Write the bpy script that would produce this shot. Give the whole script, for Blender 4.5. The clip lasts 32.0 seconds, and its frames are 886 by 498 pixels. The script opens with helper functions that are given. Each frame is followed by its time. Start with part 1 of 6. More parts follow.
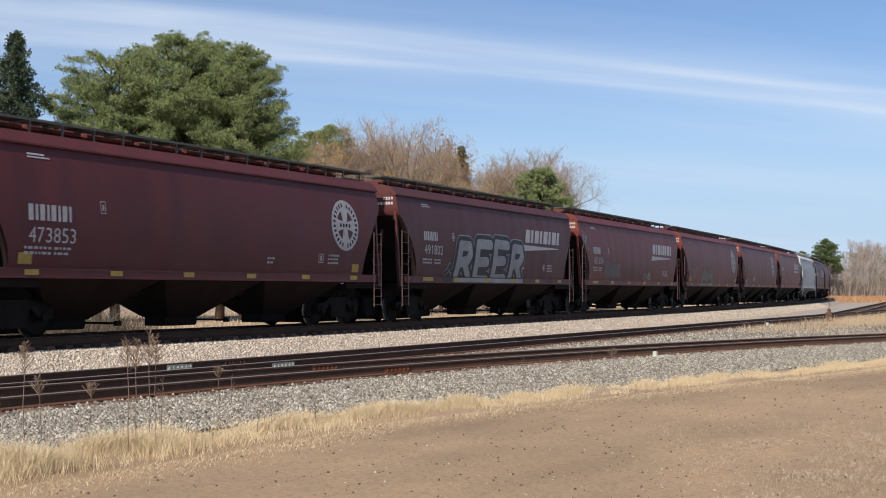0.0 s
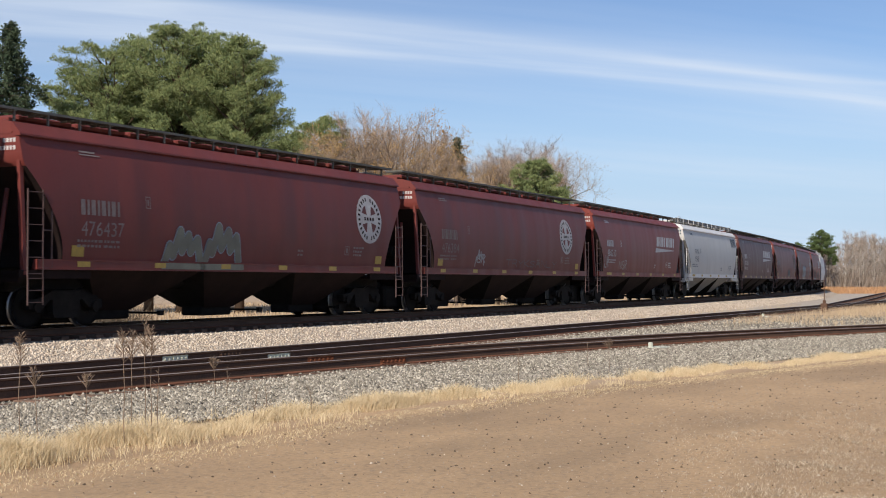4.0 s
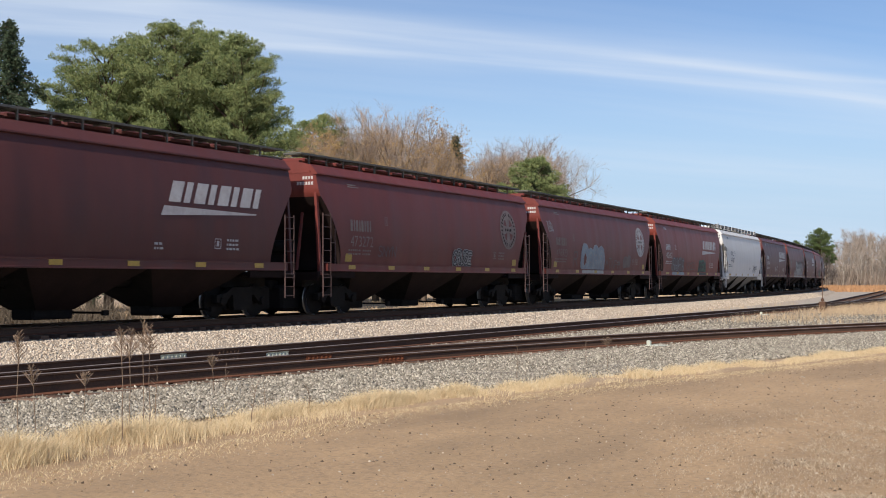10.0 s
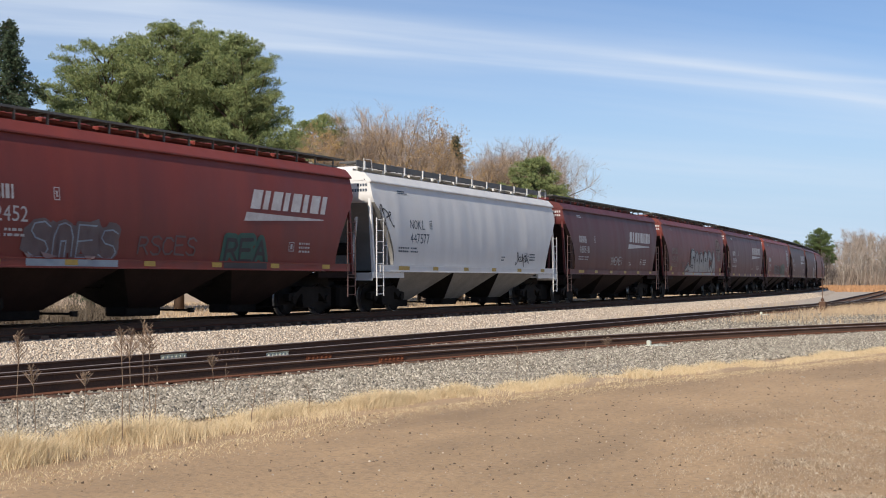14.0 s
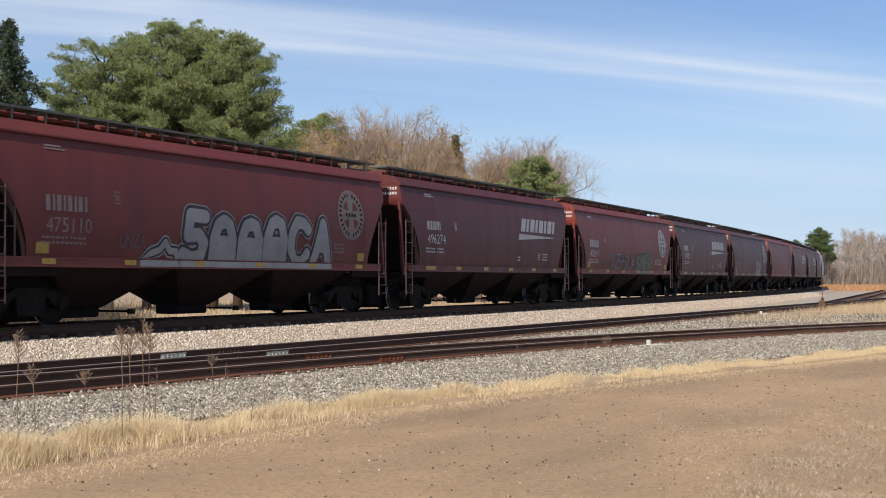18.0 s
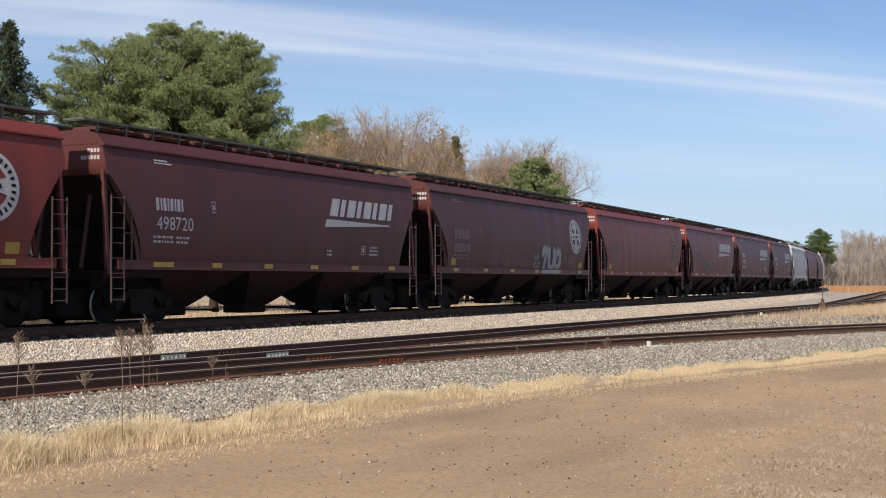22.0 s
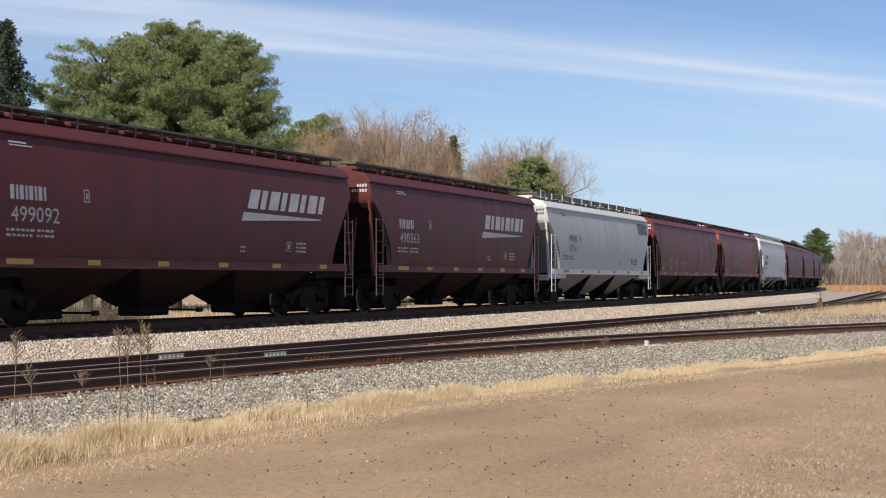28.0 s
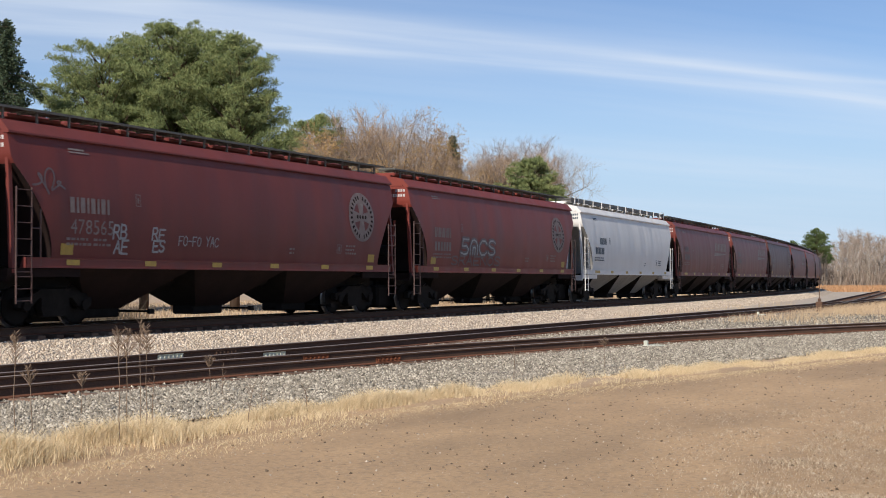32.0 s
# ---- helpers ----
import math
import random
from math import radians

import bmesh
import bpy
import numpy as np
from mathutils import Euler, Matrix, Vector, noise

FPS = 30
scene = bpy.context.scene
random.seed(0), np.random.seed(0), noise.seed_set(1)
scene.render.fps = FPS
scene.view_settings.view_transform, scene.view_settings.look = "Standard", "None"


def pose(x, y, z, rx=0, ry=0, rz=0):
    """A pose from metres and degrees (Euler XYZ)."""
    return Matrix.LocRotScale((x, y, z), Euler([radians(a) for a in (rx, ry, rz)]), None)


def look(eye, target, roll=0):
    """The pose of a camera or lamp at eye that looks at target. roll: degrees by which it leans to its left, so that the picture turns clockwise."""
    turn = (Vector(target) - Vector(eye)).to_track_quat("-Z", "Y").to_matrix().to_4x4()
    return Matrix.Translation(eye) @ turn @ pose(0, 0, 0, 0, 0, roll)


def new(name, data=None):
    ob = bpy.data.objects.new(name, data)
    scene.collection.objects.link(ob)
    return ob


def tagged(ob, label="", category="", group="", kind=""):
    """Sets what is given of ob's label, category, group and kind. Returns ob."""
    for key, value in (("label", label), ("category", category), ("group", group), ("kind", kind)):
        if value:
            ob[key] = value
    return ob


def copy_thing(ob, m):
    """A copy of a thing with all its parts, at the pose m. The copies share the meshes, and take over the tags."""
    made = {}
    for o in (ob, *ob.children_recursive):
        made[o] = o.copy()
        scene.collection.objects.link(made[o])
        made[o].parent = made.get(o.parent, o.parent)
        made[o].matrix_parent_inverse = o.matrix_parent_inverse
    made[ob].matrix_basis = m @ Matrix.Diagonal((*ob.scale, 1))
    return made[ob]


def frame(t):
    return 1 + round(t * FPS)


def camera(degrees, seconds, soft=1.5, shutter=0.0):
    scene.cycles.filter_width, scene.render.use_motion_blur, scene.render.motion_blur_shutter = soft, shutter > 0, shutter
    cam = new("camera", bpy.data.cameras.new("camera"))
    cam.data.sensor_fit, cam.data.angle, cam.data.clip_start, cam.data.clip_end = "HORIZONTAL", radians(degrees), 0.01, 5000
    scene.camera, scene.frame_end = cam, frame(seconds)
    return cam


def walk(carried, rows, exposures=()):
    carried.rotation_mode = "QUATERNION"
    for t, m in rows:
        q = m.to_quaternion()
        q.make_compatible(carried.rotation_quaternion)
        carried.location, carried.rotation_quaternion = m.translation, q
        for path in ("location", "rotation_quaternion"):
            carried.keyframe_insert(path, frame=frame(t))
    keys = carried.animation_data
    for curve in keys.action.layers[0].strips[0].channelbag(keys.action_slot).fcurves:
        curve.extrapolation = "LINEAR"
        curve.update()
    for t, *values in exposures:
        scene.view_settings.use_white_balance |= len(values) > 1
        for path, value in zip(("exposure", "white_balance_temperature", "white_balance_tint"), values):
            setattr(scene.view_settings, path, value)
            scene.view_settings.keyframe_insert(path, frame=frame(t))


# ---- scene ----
# World: metres, z = 0 a little under the rail tops of the main track; +x runs along the track away from the eye.

# ---- camera ----
EYE = Vector((0, 0, 1.175))


def aim(az, tilt):
    a, p = radians(az), radians(tilt)
    return look(EYE, EYE + Vector((math.cos(a) * math.cos(p), math.sin(a) * math.cos(p), math.sin(p))), -0.09)


cam = camera(38.54, 32.0, soft=1.0, shutter=0.1)
walk(cam, [(t, aim(az, tilt)) for t, az, tilt in (
    (0.0, 28.5489, 1.9300), (0.5, 28.5223, 1.8161), (1.0, 28.4211, 1.6986), (1.5, 28.3790, 1.6396), (2.0, 28.3626, 1.5678),
    (2.5, 28.3626, 1.5289), (3.5, 28.3626, 1.5321), (5.5, 28.3204, 1.4897), (6.5, 28.2978, 1.4507), (7.5, 28.2846, 1.4507),
    (9.0, 28.2846, 1.4507), (14.5, 28.2846, 1.4507), (17.0, 28.2846, 1.4407), (18.5, 28.2782, 1.4113), (20.0, 28.2846, 1.4507),
    (23.0, 28.2846, 1.4797), (25.0, 28.2450, 1.4507), (27.5, 28.2029, 1.4507), (29.0, 28.1639, 1.4507), (32.0, 28.1539, 1.4541))],
     exposures=[(0.0, 0.02, 6330, 10), (1.0, 0.06, 6380, 10), (2.5, 0.06, 6500, 10), (32.0, 0.06, 6500, 10)])

# ---- light ----
SUN_AZ, SUN_EL = 184.3, 35.0          # where the sun stands, degrees counter-clockwise from +x, and its height
sun = new("sun", bpy.data.lights.new("sun", "SUN"))
sun.data.energy, sun.data.angle, sun.data.color = 5.0, radians(0.53), (1.0, 0.93, 0.83)
a, e = radians(SUN_AZ), radians(SUN_EL)
sun.matrix_world = look((0, 0, 60), Vector((0, 0, 60)) - Vector((math.cos(a) * math.cos(e), math.sin(a) * math.cos(e), math.sin(e))))

world = bpy.data.worlds.new("world")
scene.world = world
world.use_nodes = True


def sky_nodes():
    n, l = world.node_tree.nodes, world.node_tree.links
    n.clear()
    out, back = n.new("ShaderNodeOutputWorld"), n.new("ShaderNodeBackground")
    sky = n.new("ShaderNodeTexSky")
    sky.sky_type, sky.sun_disc = "NISHITA", False
    sky.sun_elevation, sky.sun_rotation = radians(SUN_EL), radians(90 - SUN_AZ)
    sky.air_density, sky.dust_density, sky.ozone_density = 1.0, 0.0, 3.0
    back.inputs["Strength"].default_value = 0.085
    # thin streaks of high cloud
    geo = n.new("ShaderNodeTexCoord")
    sep = n.new("ShaderNodeSeparateXYZ")
    l.new(geo.outputs["Generated"], sep.inputs[0])
    up = n.new("ShaderNodeMath")
    up.operation = "ADD"
    up.inputs[1].default_value = 0.06
    l.new(sep.outputs["Z"], up.inputs[0])
    flat = []
    for axis in "XY":
        d = n.new("ShaderNodeMath")
        d.operation = "DIVIDE"
        l.new(sep.outputs[axis], d.inputs[0])
        l.new(up.outputs[0], d.inputs[1])
        flat.append(d)
    com = n.new("ShaderNodeCombineXYZ")
    l.new(flat[0].outputs[0], com.inputs[0])
    l.new(flat[1].outputs[0], com.inputs[1])
    def math_node(op, a, c=None, clamp=False):
        x = n.new("ShaderNodeMath")
        x.operation, x.use_clamp = op, clamp
        for k, val in ((0, a), (1, c)):
            if val is None:
                continue
            if isinstance(val, (int, float)):
                x.inputs[k].default_value = val
            else:
                l.new(val, x.inputs[k])
        return x.outputs[0]

    def cloud_noise(scale, stretch, detail, lo, hi, rough=0.55):
        m = n.new("ShaderNodeMapping")
        m.inputs["Scale"].default_value = stretch
        l.new(turned.outputs[0], m.inputs[0])
        t = n.new("ShaderNodeTexNoise")
        t.inputs["Scale"].default_value, t.inputs["Detail"].default_value, t.inputs["Roughness"].default_value = scale, detail, rough
        t.inputs["Distortion"].default_value = 0.4
        l.new(m.outputs[0], t.inputs["Vector"])
        r = n.new("ShaderNodeMapRange")
        r.interpolation_type = "SMOOTHSTEP"
        r.inputs["From Min"].default_value, r.inputs["From Max"].default_value = lo, hi
        l.new(t.outputs["Fac"], r.inputs["Value"])
        return r.outputs[0]

    turned = n.new("ShaderNodeMapping")
    turned.inputs["Rotation"].default_value = (0, 0, radians(CLOUD_TURN))
    l.new(com.outputs[0], turned.inputs[0])
    across = n.new("ShaderNodeSeparateXYZ")
    l.new(turned.outputs[0], across.inputs[0])
    wisp = cloud_noise(1.0, (0.7, 3.6, 1), 6, 0.2, 0.8, 0.5)
    drift = cloud_noise(1.0, (0.35, 1.4, 1), 4, 0.0, 1.0)
    v = math_node("ADD", across.outputs["Y"], math_node("MULTIPLY", math_node("SUBTRACT", drift, 0.5), 0.35))
    total = None
    for at, wide, strength in STREAKS:
        off = math_node("DIVIDE", math_node("SUBTRACT", v, at), wide)
        bell = math_node("DIVIDE", 1.0, math_node("ADD", 1.0, math_node("POWER", math_node("ABSOLUTE", off), 3.0)))
        bell = math_node("MULTIPLY", bell, strength)
        total = bell if total is None else math_node("ADD", total, bell)
    total = math_node("MULTIPLY", total, math_node("ADD", math_node("MULTIPLY", wisp, 0.62), 0.38))
    veil = math_node("MULTIPLY", cloud_noise(1.0, (0.22, 0.8, 1), 6, 0.35, 0.8), 0.2)
    amount = n.new("ShaderNodeMath")
    amount.operation, amount.use_clamp = "ADD", True
    l.new(total, amount.inputs[0])
    l.new(math_node("ADD", veil, 0.03), amount.inputs[1])
    mix = n.new("ShaderNodeMix")
    mix.data_type = "RGBA"
    mix.inputs[7].default_value = (8.3, 9.2, 10.5, 1)
    l.new(amount.outputs[0], mix.inputs[0])
    # pale haze low over the horizon
    low = n.new("ShaderNodeMapRange")
    low.interpolation_type = "SMOOTHERSTEP"
    for key, val in (("From Min", 0.0), ("From Max", 0.22), ("To Min", 0.9), ("To Max", 0.0)):
        low.inputs[key].default_value = val
    l.new(sep.outputs["Z"], low.inputs["Value"])
    tint = n.new("ShaderNodeMix")
    tint.data_type, tint.blend_type = "RGBA", "MULTIPLY"
    tint.inputs[0].default_value = 1.0
    tint.inputs[7].default_value = (0.86, 0.97, 1.16, 1)
    l.new(sky.outputs[0], tint.inputs[6])
    haze = n.new("ShaderNodeMix")
    haze.data_type = "RGBA"
    haze.inputs[7].default_value = (5.4, 7.3, 9.6, 1)
    l.new(low.outputs[0], haze.inputs[0])
    l.new(tint.outputs[2], haze.inputs[6])
    l.new(haze.outputs[2], mix.inputs[6])
    l.new(mix.outputs[2], back.inputs["Color"])
    l.new(back.outputs[0], out.inputs[0])


CLOUD_TURN = 40.0
STREAKS = ((3.74, 0.26, 0.50), (3.60, 0.07, 0.25), (3.90, 0.06, 0.25), (4.25, 0.30, 0.14), (5.6, 0.5, 0.2), (2.1, 0.3, 0.4), (8.5, 0.9, 0.3))
sky_nodes()


# ---- materials ----
def paint_nodes(name, rough=0.6, metal=0.0):
    m = bpy.data.materials.new(name)
    m.use_nodes = True
    b = m.node_tree.nodes["Principled BSDF"]
    b.inputs["Roughness"].default_value, b.inputs["Metallic"].default_value = rough, metal
    return m, m.node_tree.nodes, m.node_tree.links, b


def surface(name, base, second, rough=0.7, metal=0.0, scale=3.0, stretch=(1, 1, 1), fine=40.0, bump=0.3, depth=0.01,
            third=None, world_space=False, low=0.35, high=0.7, vary=0.0):
    """Two-scale mottled material: base and second mixed by a coarse noise, third by a fine one, with fine relief."""
    m, n, l, b = paint_nodes(name, rough, metal)
    if rough > 0.8:
        b.inputs["Specular IOR Level"].default_value = 0.12
    if world_space:
        src = n.new("ShaderNodeNewGeometry").outputs["Position"]
    else:
        src = n.new("ShaderNodeTexCoord").outputs["Object"]
    mp = n.new("ShaderNodeMapping")
    mp.inputs["Scale"].default_value = stretch
    l.new(src, mp.inputs[0])
    big, small = n.new("ShaderNodeTexNoise"), n.new("ShaderNodeTexNoise")
    for t, s, d in ((big, scale, 5.0), (small, fine, 3.0)):
        t.inputs["Scale"].default_value, t.inputs["Detail"].default_value, t.inputs["Roughness"].default_value = s, d, 0.6
        l.new(mp.outputs[0], t.inputs["Vector"])
    ramp = n.new("ShaderNodeMapRange")
    ramp.inputs["From Min"].default_value, ramp.inputs["From Max"].default_value = low, high
    l.new(big.outputs["Fac"], ramp.inputs["Value"])
    mix = n.new("ShaderNodeMix")
    mix.data_type = "RGBA"
    mix.inputs[6].default_value, mix.inputs[7].default_value = (*base, 1), (*second, 1)
    l.new(ramp.outputs[0], mix.inputs[0])
    last = mix.outputs[2]
    r2 = n.new("ShaderNodeMapRange")
    r2.inputs["From Min"].default_value, r2.inputs["From Max"].default_value = 0.45, 0.75
    l.new(small.outputs["Fac"], r2.inputs["Value"])
    mix2 = n.new("ShaderNodeMix")
    mix2.data_type = "RGBA"
    c = third or tuple(v * 0.72 for v in base)
    mix2.inputs[7].default_value = (*c, 1)
    l.new(r2.outputs[0], mix2.inputs[0])
    l.new(last, mix2.inputs[6])
    last = mix2.outputs[2]
    if vary:
        info = n.new("ShaderNodeObjectInfo")
        hsv = n.new("ShaderNodeHueSaturation")
        vr = n.new("ShaderNodeMapRange")
        vr.inputs["To Min"].default_value, vr.inputs["To Max"].default_value = 1 - vary, 1 + vary
        l.new(info.outputs["Random"], vr.inputs["Value"])
        l.new(vr.outputs[0], hsv.inputs["Value"])
        l.new(last, hsv.inputs["Color"])
        last = hsv.outputs[0]
    l.new(last, b.inputs["Base Color"])
    bp = n.new("ShaderNodeBump")
    bp.inputs["Strength"].default_value, bp.inputs["Distance"].default_value = bump, depth
    l.new(small.outputs["Fac"], bp.inputs["Height"])
    l.new(bp.outputs[0], b.inputs["Normal"])
    return m


def grains(name, colours, rough=0.9):
    """Each loose piece of a joined mesh takes one of the colours."""
    m, n, l, b = paint_nodes(name, rough)
    b.inputs["Specular IOR Level"].default_value = 0.2
    g = n.new("ShaderNodeNewGeometry")
    r = n.new("ShaderNodeValToRGB")
    r.color_ramp.interpolation = "LINEAR"
    while len(r.color_ramp.elements) < len(colours):
        r.color_ramp.elements.new(0.5)
    for k, (el, c) in enumerate(zip(r.color_ramp.elements, colours)):
        el.position, el.color = k / (len(colours) - 1), (*c, 1)
    l.new(g.outputs["Random Per Island"], r.inputs[0])
    l.new(r.outputs[0], b.inputs["Base Color"])
    return m


def car_paint(name, base, faded, grime, rough=0.5):
    """Weathered freight-car paint: faded blotches, vertical rain streaks and grime specks."""
    m, n, l, b = paint_nodes(name, rough)
    tc = n.new("ShaderNodeTexCoord")
    info = n.new("ShaderNodeObjectInfo")
    add = n.new("ShaderNodeVectorMath")
    add.operation = "ADD"
    cx = n.new("ShaderNodeCombineXYZ")
    k = n.new("ShaderNodeMath")
    k.operation = "MULTIPLY"
    k.inputs[1].default_value = 57.0
    l.new(info.outputs["Random"], k.inputs[0])
    l.new(k.outputs[0], cx.inputs[0])
    l.new(tc.outputs["Object"], add.inputs[0])
    l.new(cx.outputs[0], add.inputs[1])

    def noise_of(scale, stretch, detail, lo, hi):
        mp = n.new("ShaderNodeMapping")
        mp.inputs["Scale"].default_value = stretch
        l.new(add.outputs[0], mp.inputs[0])
        t = n.new("ShaderNodeTexNoise")
        t.inputs["Scale"].default_value, t.inputs["Detail"].default_value, t.inputs["Roughness"].default_value = scale, detail, 0.6
        l.new(mp.outputs[0], t.inputs["Vector"])
        r = n.new("ShaderNodeMapRange")
        r.inputs["From Min"].default_value, r.inputs["From Max"].default_value = lo, hi
        l.new(t.outputs["Fac"], r.inputs["Value"])
        return t, r

    _, blotch = noise_of(0.45, (1, 1, 1), 5, 0.3, 0.75)
    _, streak = noise_of(1.6, (1, 1, 0.06), 6, 0.45, 0.8)
    grit, specks = noise_of(22.0, (1, 1, 0.5), 3, 0.55, 0.8)
    last = None
    for fac, colour, amount in ((blotch, faded, 0.8), (streak, grime, 0.3), (specks, grime, 0.25)):
        mul = n.new("ShaderNodeMath")
        mul.operation = "MULTIPLY"
        mul.inputs[1].default_value = amount
        l.new(fac.outputs[0], mul.inputs[0])
        mix = n.new("ShaderNodeMix")
        mix.data_type = "RGBA"
        mix.inputs[6].default_value, mix.inputs[7].default_value = (*base, 1), (*colour, 1)
        l.new(mul.outputs[0], mix.inputs[0])
        if last:
            l.new(last, mix.inputs[6])
        last = mix.outputs[2]
    b.inputs["Specular IOR Level"].default_value = 0.3
    l.new(last, b.inputs["Base Color"])
    # plates bulge a little between the ribs
    mp = n.new("ShaderNodeMapping")
    mp.inputs["Scale"].default_value = (0.9, 0.0, 0.08)
    l.new(add.outputs[0], mp.inputs[0])
    wav = n.new("ShaderNodeTexNoise")
    wav.inputs["Scale"].default_value, wav.inputs["Detail"].default_value = 1.0, 1.0
    l.new(mp.outputs[0], wav.inputs["Vector"])
    bp = n.new("ShaderNodeBump")
    bp.inputs["Strength"].default_value, bp.inputs["Distance"].default_value = 0.5, 0.16
    l.new(wav.outputs["Fac"], bp.inputs["Height"])
    bp2 = n.new("ShaderNodeBump")
    bp2.inputs["Strength"].default_value, bp2.inputs["Distance"].default_value = 0.15, 0.01
    l.new(grit.outputs["Fac"], bp2.inputs["Height"])
    l.new(bp.outputs[0], bp2.inputs["Normal"])
    l.new(bp2.outputs[0], b.inputs["Normal"])
    return m


MAROON = car_paint("maroon_paint", (0.148, 0.031, 0.025), (0.182, 0.045, 0.036), (0.055, 0.024, 0.019))
DARK_MAROON = car_paint("dark_maroon_paint", (0.105, 0.025, 0.024), (0.130, 0.035, 0.032), (0.05, 0.02, 0.018))
RED = car_paint("oxide_red_paint", (0.188, 0.035, 0.025), (0.22, 0.05, 0.036), (0.08, 0.027, 0.021))
BROWN = car_paint("dull_brown_paint", (0.092, 0.027, 0.024), (0.116, 0.038, 0.032), (0.045, 0.022, 0.019))
GREY = car_paint("light_grey_paint", (0.50, 0.485, 0.46), (0.56, 0.545, 0.52), (0.36, 0.345, 0.32))
WHITE = car_paint("white_paint", (0.68, 0.66, 0.63), (0.74, 0.72, 0.69), (0.50, 0.475, 0.435))
GRATING = surface("galvanised_grating", (0.13, 0.125, 0.105), (0.19, 0.18, 0.15), 0.7, 0.2, 2.0)
GRATING_LIGHT = surface("light_grating", (0.17, 0.165, 0.155), (0.12, 0.117, 0.11), 0.7, 0.2, 2.0)
# near-black grimy steel; on bay slopes and filler boxes it paints shade
RUN_STEEL = surface("grimy_shaded_steel", (0.012, 0.0105, 0.0095), (0.021, 0.018, 0.016), 0.85, 0.0, 3.0)
# dark red of car ends and bays: grime, with their shade painted in
GRIME_SHADE_RED = surface("grimed_shaded_dark_red_paint", (0.016, 0.0095, 0.0085), (0.026, 0.015, 0.013), 0.85, 0.0, 1.5)
TRIM = surface("worn_reddish_ironwork", (0.105, 0.062, 0.056), (0.07, 0.034, 0.031), 0.7, 0.0, 4.0)
# the same for pale cars: grime and shade in one grey
GRIME_SHADE_GREY = surface("grimed_shaded_grey_paint", (0.21, 0.20, 0.185), (0.29, 0.28, 0.26), 0.85, 0.0, 1.2)
WHEEL_STEEL = surface("wheel_steel", (0.02, 0.017, 0.015), (0.013, 0.011, 0.01), 0.82, 0.2, 3.0)
TREAD_STEEL = surface("bright_tread_steel", (0.45, 0.44, 0.43), (0.35, 0.34, 0.33), 0.3, 1.0, 6.0)
DECAL_WHITE = surface("worn_white_lettering", (0.56, 0.54, 0.52), (0.42, 0.38, 0.37), 0.6, 0, 4.0, third=(0.40, 0.34, 0.33), bump=0.05)
DECAL_DULL = surface("faded_lettering", (0.26, 0.21, 0.19), (0.17, 0.11, 0.10), 0.7, 0, 4.0, bump=0.05)
DECAL_BLUE = surface("dark_blue_lettering", (0.035, 0.055, 0.085), (0.05, 0.075, 0.10), 0.6, 0, 4.0, bump=0.05)
DECAL_YELLOW = surface("yellow_reflector", (0.48, 0.31, 0.05), (0.36, 0.24, 0.05), 0.5, 0, 9.0, bump=0.05)
SPRAY_WHITE = surface("silver_spray_paint", (0.40, 0.40, 0.39), (0.24, 0.22, 0.22), 0.6, 0, 2.0, bump=0.05)
SPRAY_SILVER = surface("dull_silver_spray_paint", (0.33, 0.325, 0.315), (0.22, 0.21, 0.21), 0.5, 0, 1.6, bump=0.05)
SPRAY_PALE = surface("pale_olive_spray_paint", (0.20, 0.20, 0.15), (0.14, 0.12, 0.09), 0.6, 0, 2.0, bump=0.05)
SPRAY_BLUE = surface("pale_blue_spray_paint", (0.30, 0.36, 0.41), (0.20, 0.22, 0.26), 0.6, 0, 2.0, bump=0.05)
SPRAY_GREEN = surface("dark_green_spray_paint", (0.03, 0.11, 0.075), (0.04, 0.085, 0.07), 0.6, 0, 2.0, bump=0.05)
SPRAY_DARK = surface("black_spray_paint", (0.03, 0.025, 0.028), (0.045, 0.035, 0.035), 0.6, 0, 2.0, bump=0.05)
SPRAY_FAINT = surface("faded_grey_spray_paint", (0.15, 0.115, 0.115), (0.11, 0.06, 0.058), 0.6, 0, 2.0, bump=0.05)

RAIL_RUST = surface("rusty_rail_steel", (0.115, 0.068, 0.047), (0.075, 0.046, 0.034), 0.85, 0.0, 1.2, third=(0.15, 0.08, 0.05))
RAIL_FOOT = surface("red_rusted_rail_foot", (0.17, 0.07, 0.042), (0.10, 0.05, 0.034), 0.9, 0.0, 1.6, third=(0.21, 0.09, 0.05))
RAIL_TOP = surface("worn_rail_head", (0.30, 0.24, 0.205), (0.22, 0.17, 0.14), 0.5, 0.1, 1.5)
RAIL_SHINY = surface("polished_rail_head", (0.55, 0.54, 0.53), (0.45, 0.44, 0.43), 0.22, 1.0, 1.5)
JOINT_RUST = surface("rusty_joint_bar", (0.20, 0.07, 0.035), (0.12, 0.05, 0.03), 0.85, 0.1, 9.0)
JOINT_PALE = surface("pale_galvanised_joint_bar", (0.62, 0.62, 0.51), (0.48, 0.49, 0.40), 0.6, 0.1, 9.0)
TIE_WOOD = surface("weathered_tie_timber", (0.13, 0.075, 0.052), (0.19, 0.125, 0.09), 0.95, 0, 5.0, (1, 1, 1), 60.0, 0.5, 0.01, vary=0.35)
BED_PINK = surface("pinkish_ballast_bed", (0.50, 0.41, 0.325), (0.42, 0.345, 0.27), 0.95, 0, 1.2, fine=26.0, bump=0.7, depth=0.04, third=(0.36, 0.285, 0.225), world_space=True)
BED_GREY = surface("grey_ballast_bed", (0.22, 0.193, 0.16), (0.16, 0.14, 0.118), 0.95, 0, 1.2, fine=26.0, bump=0.7, depth=0.04, third=(0.12, 0.10, 0.085), world_space=True)
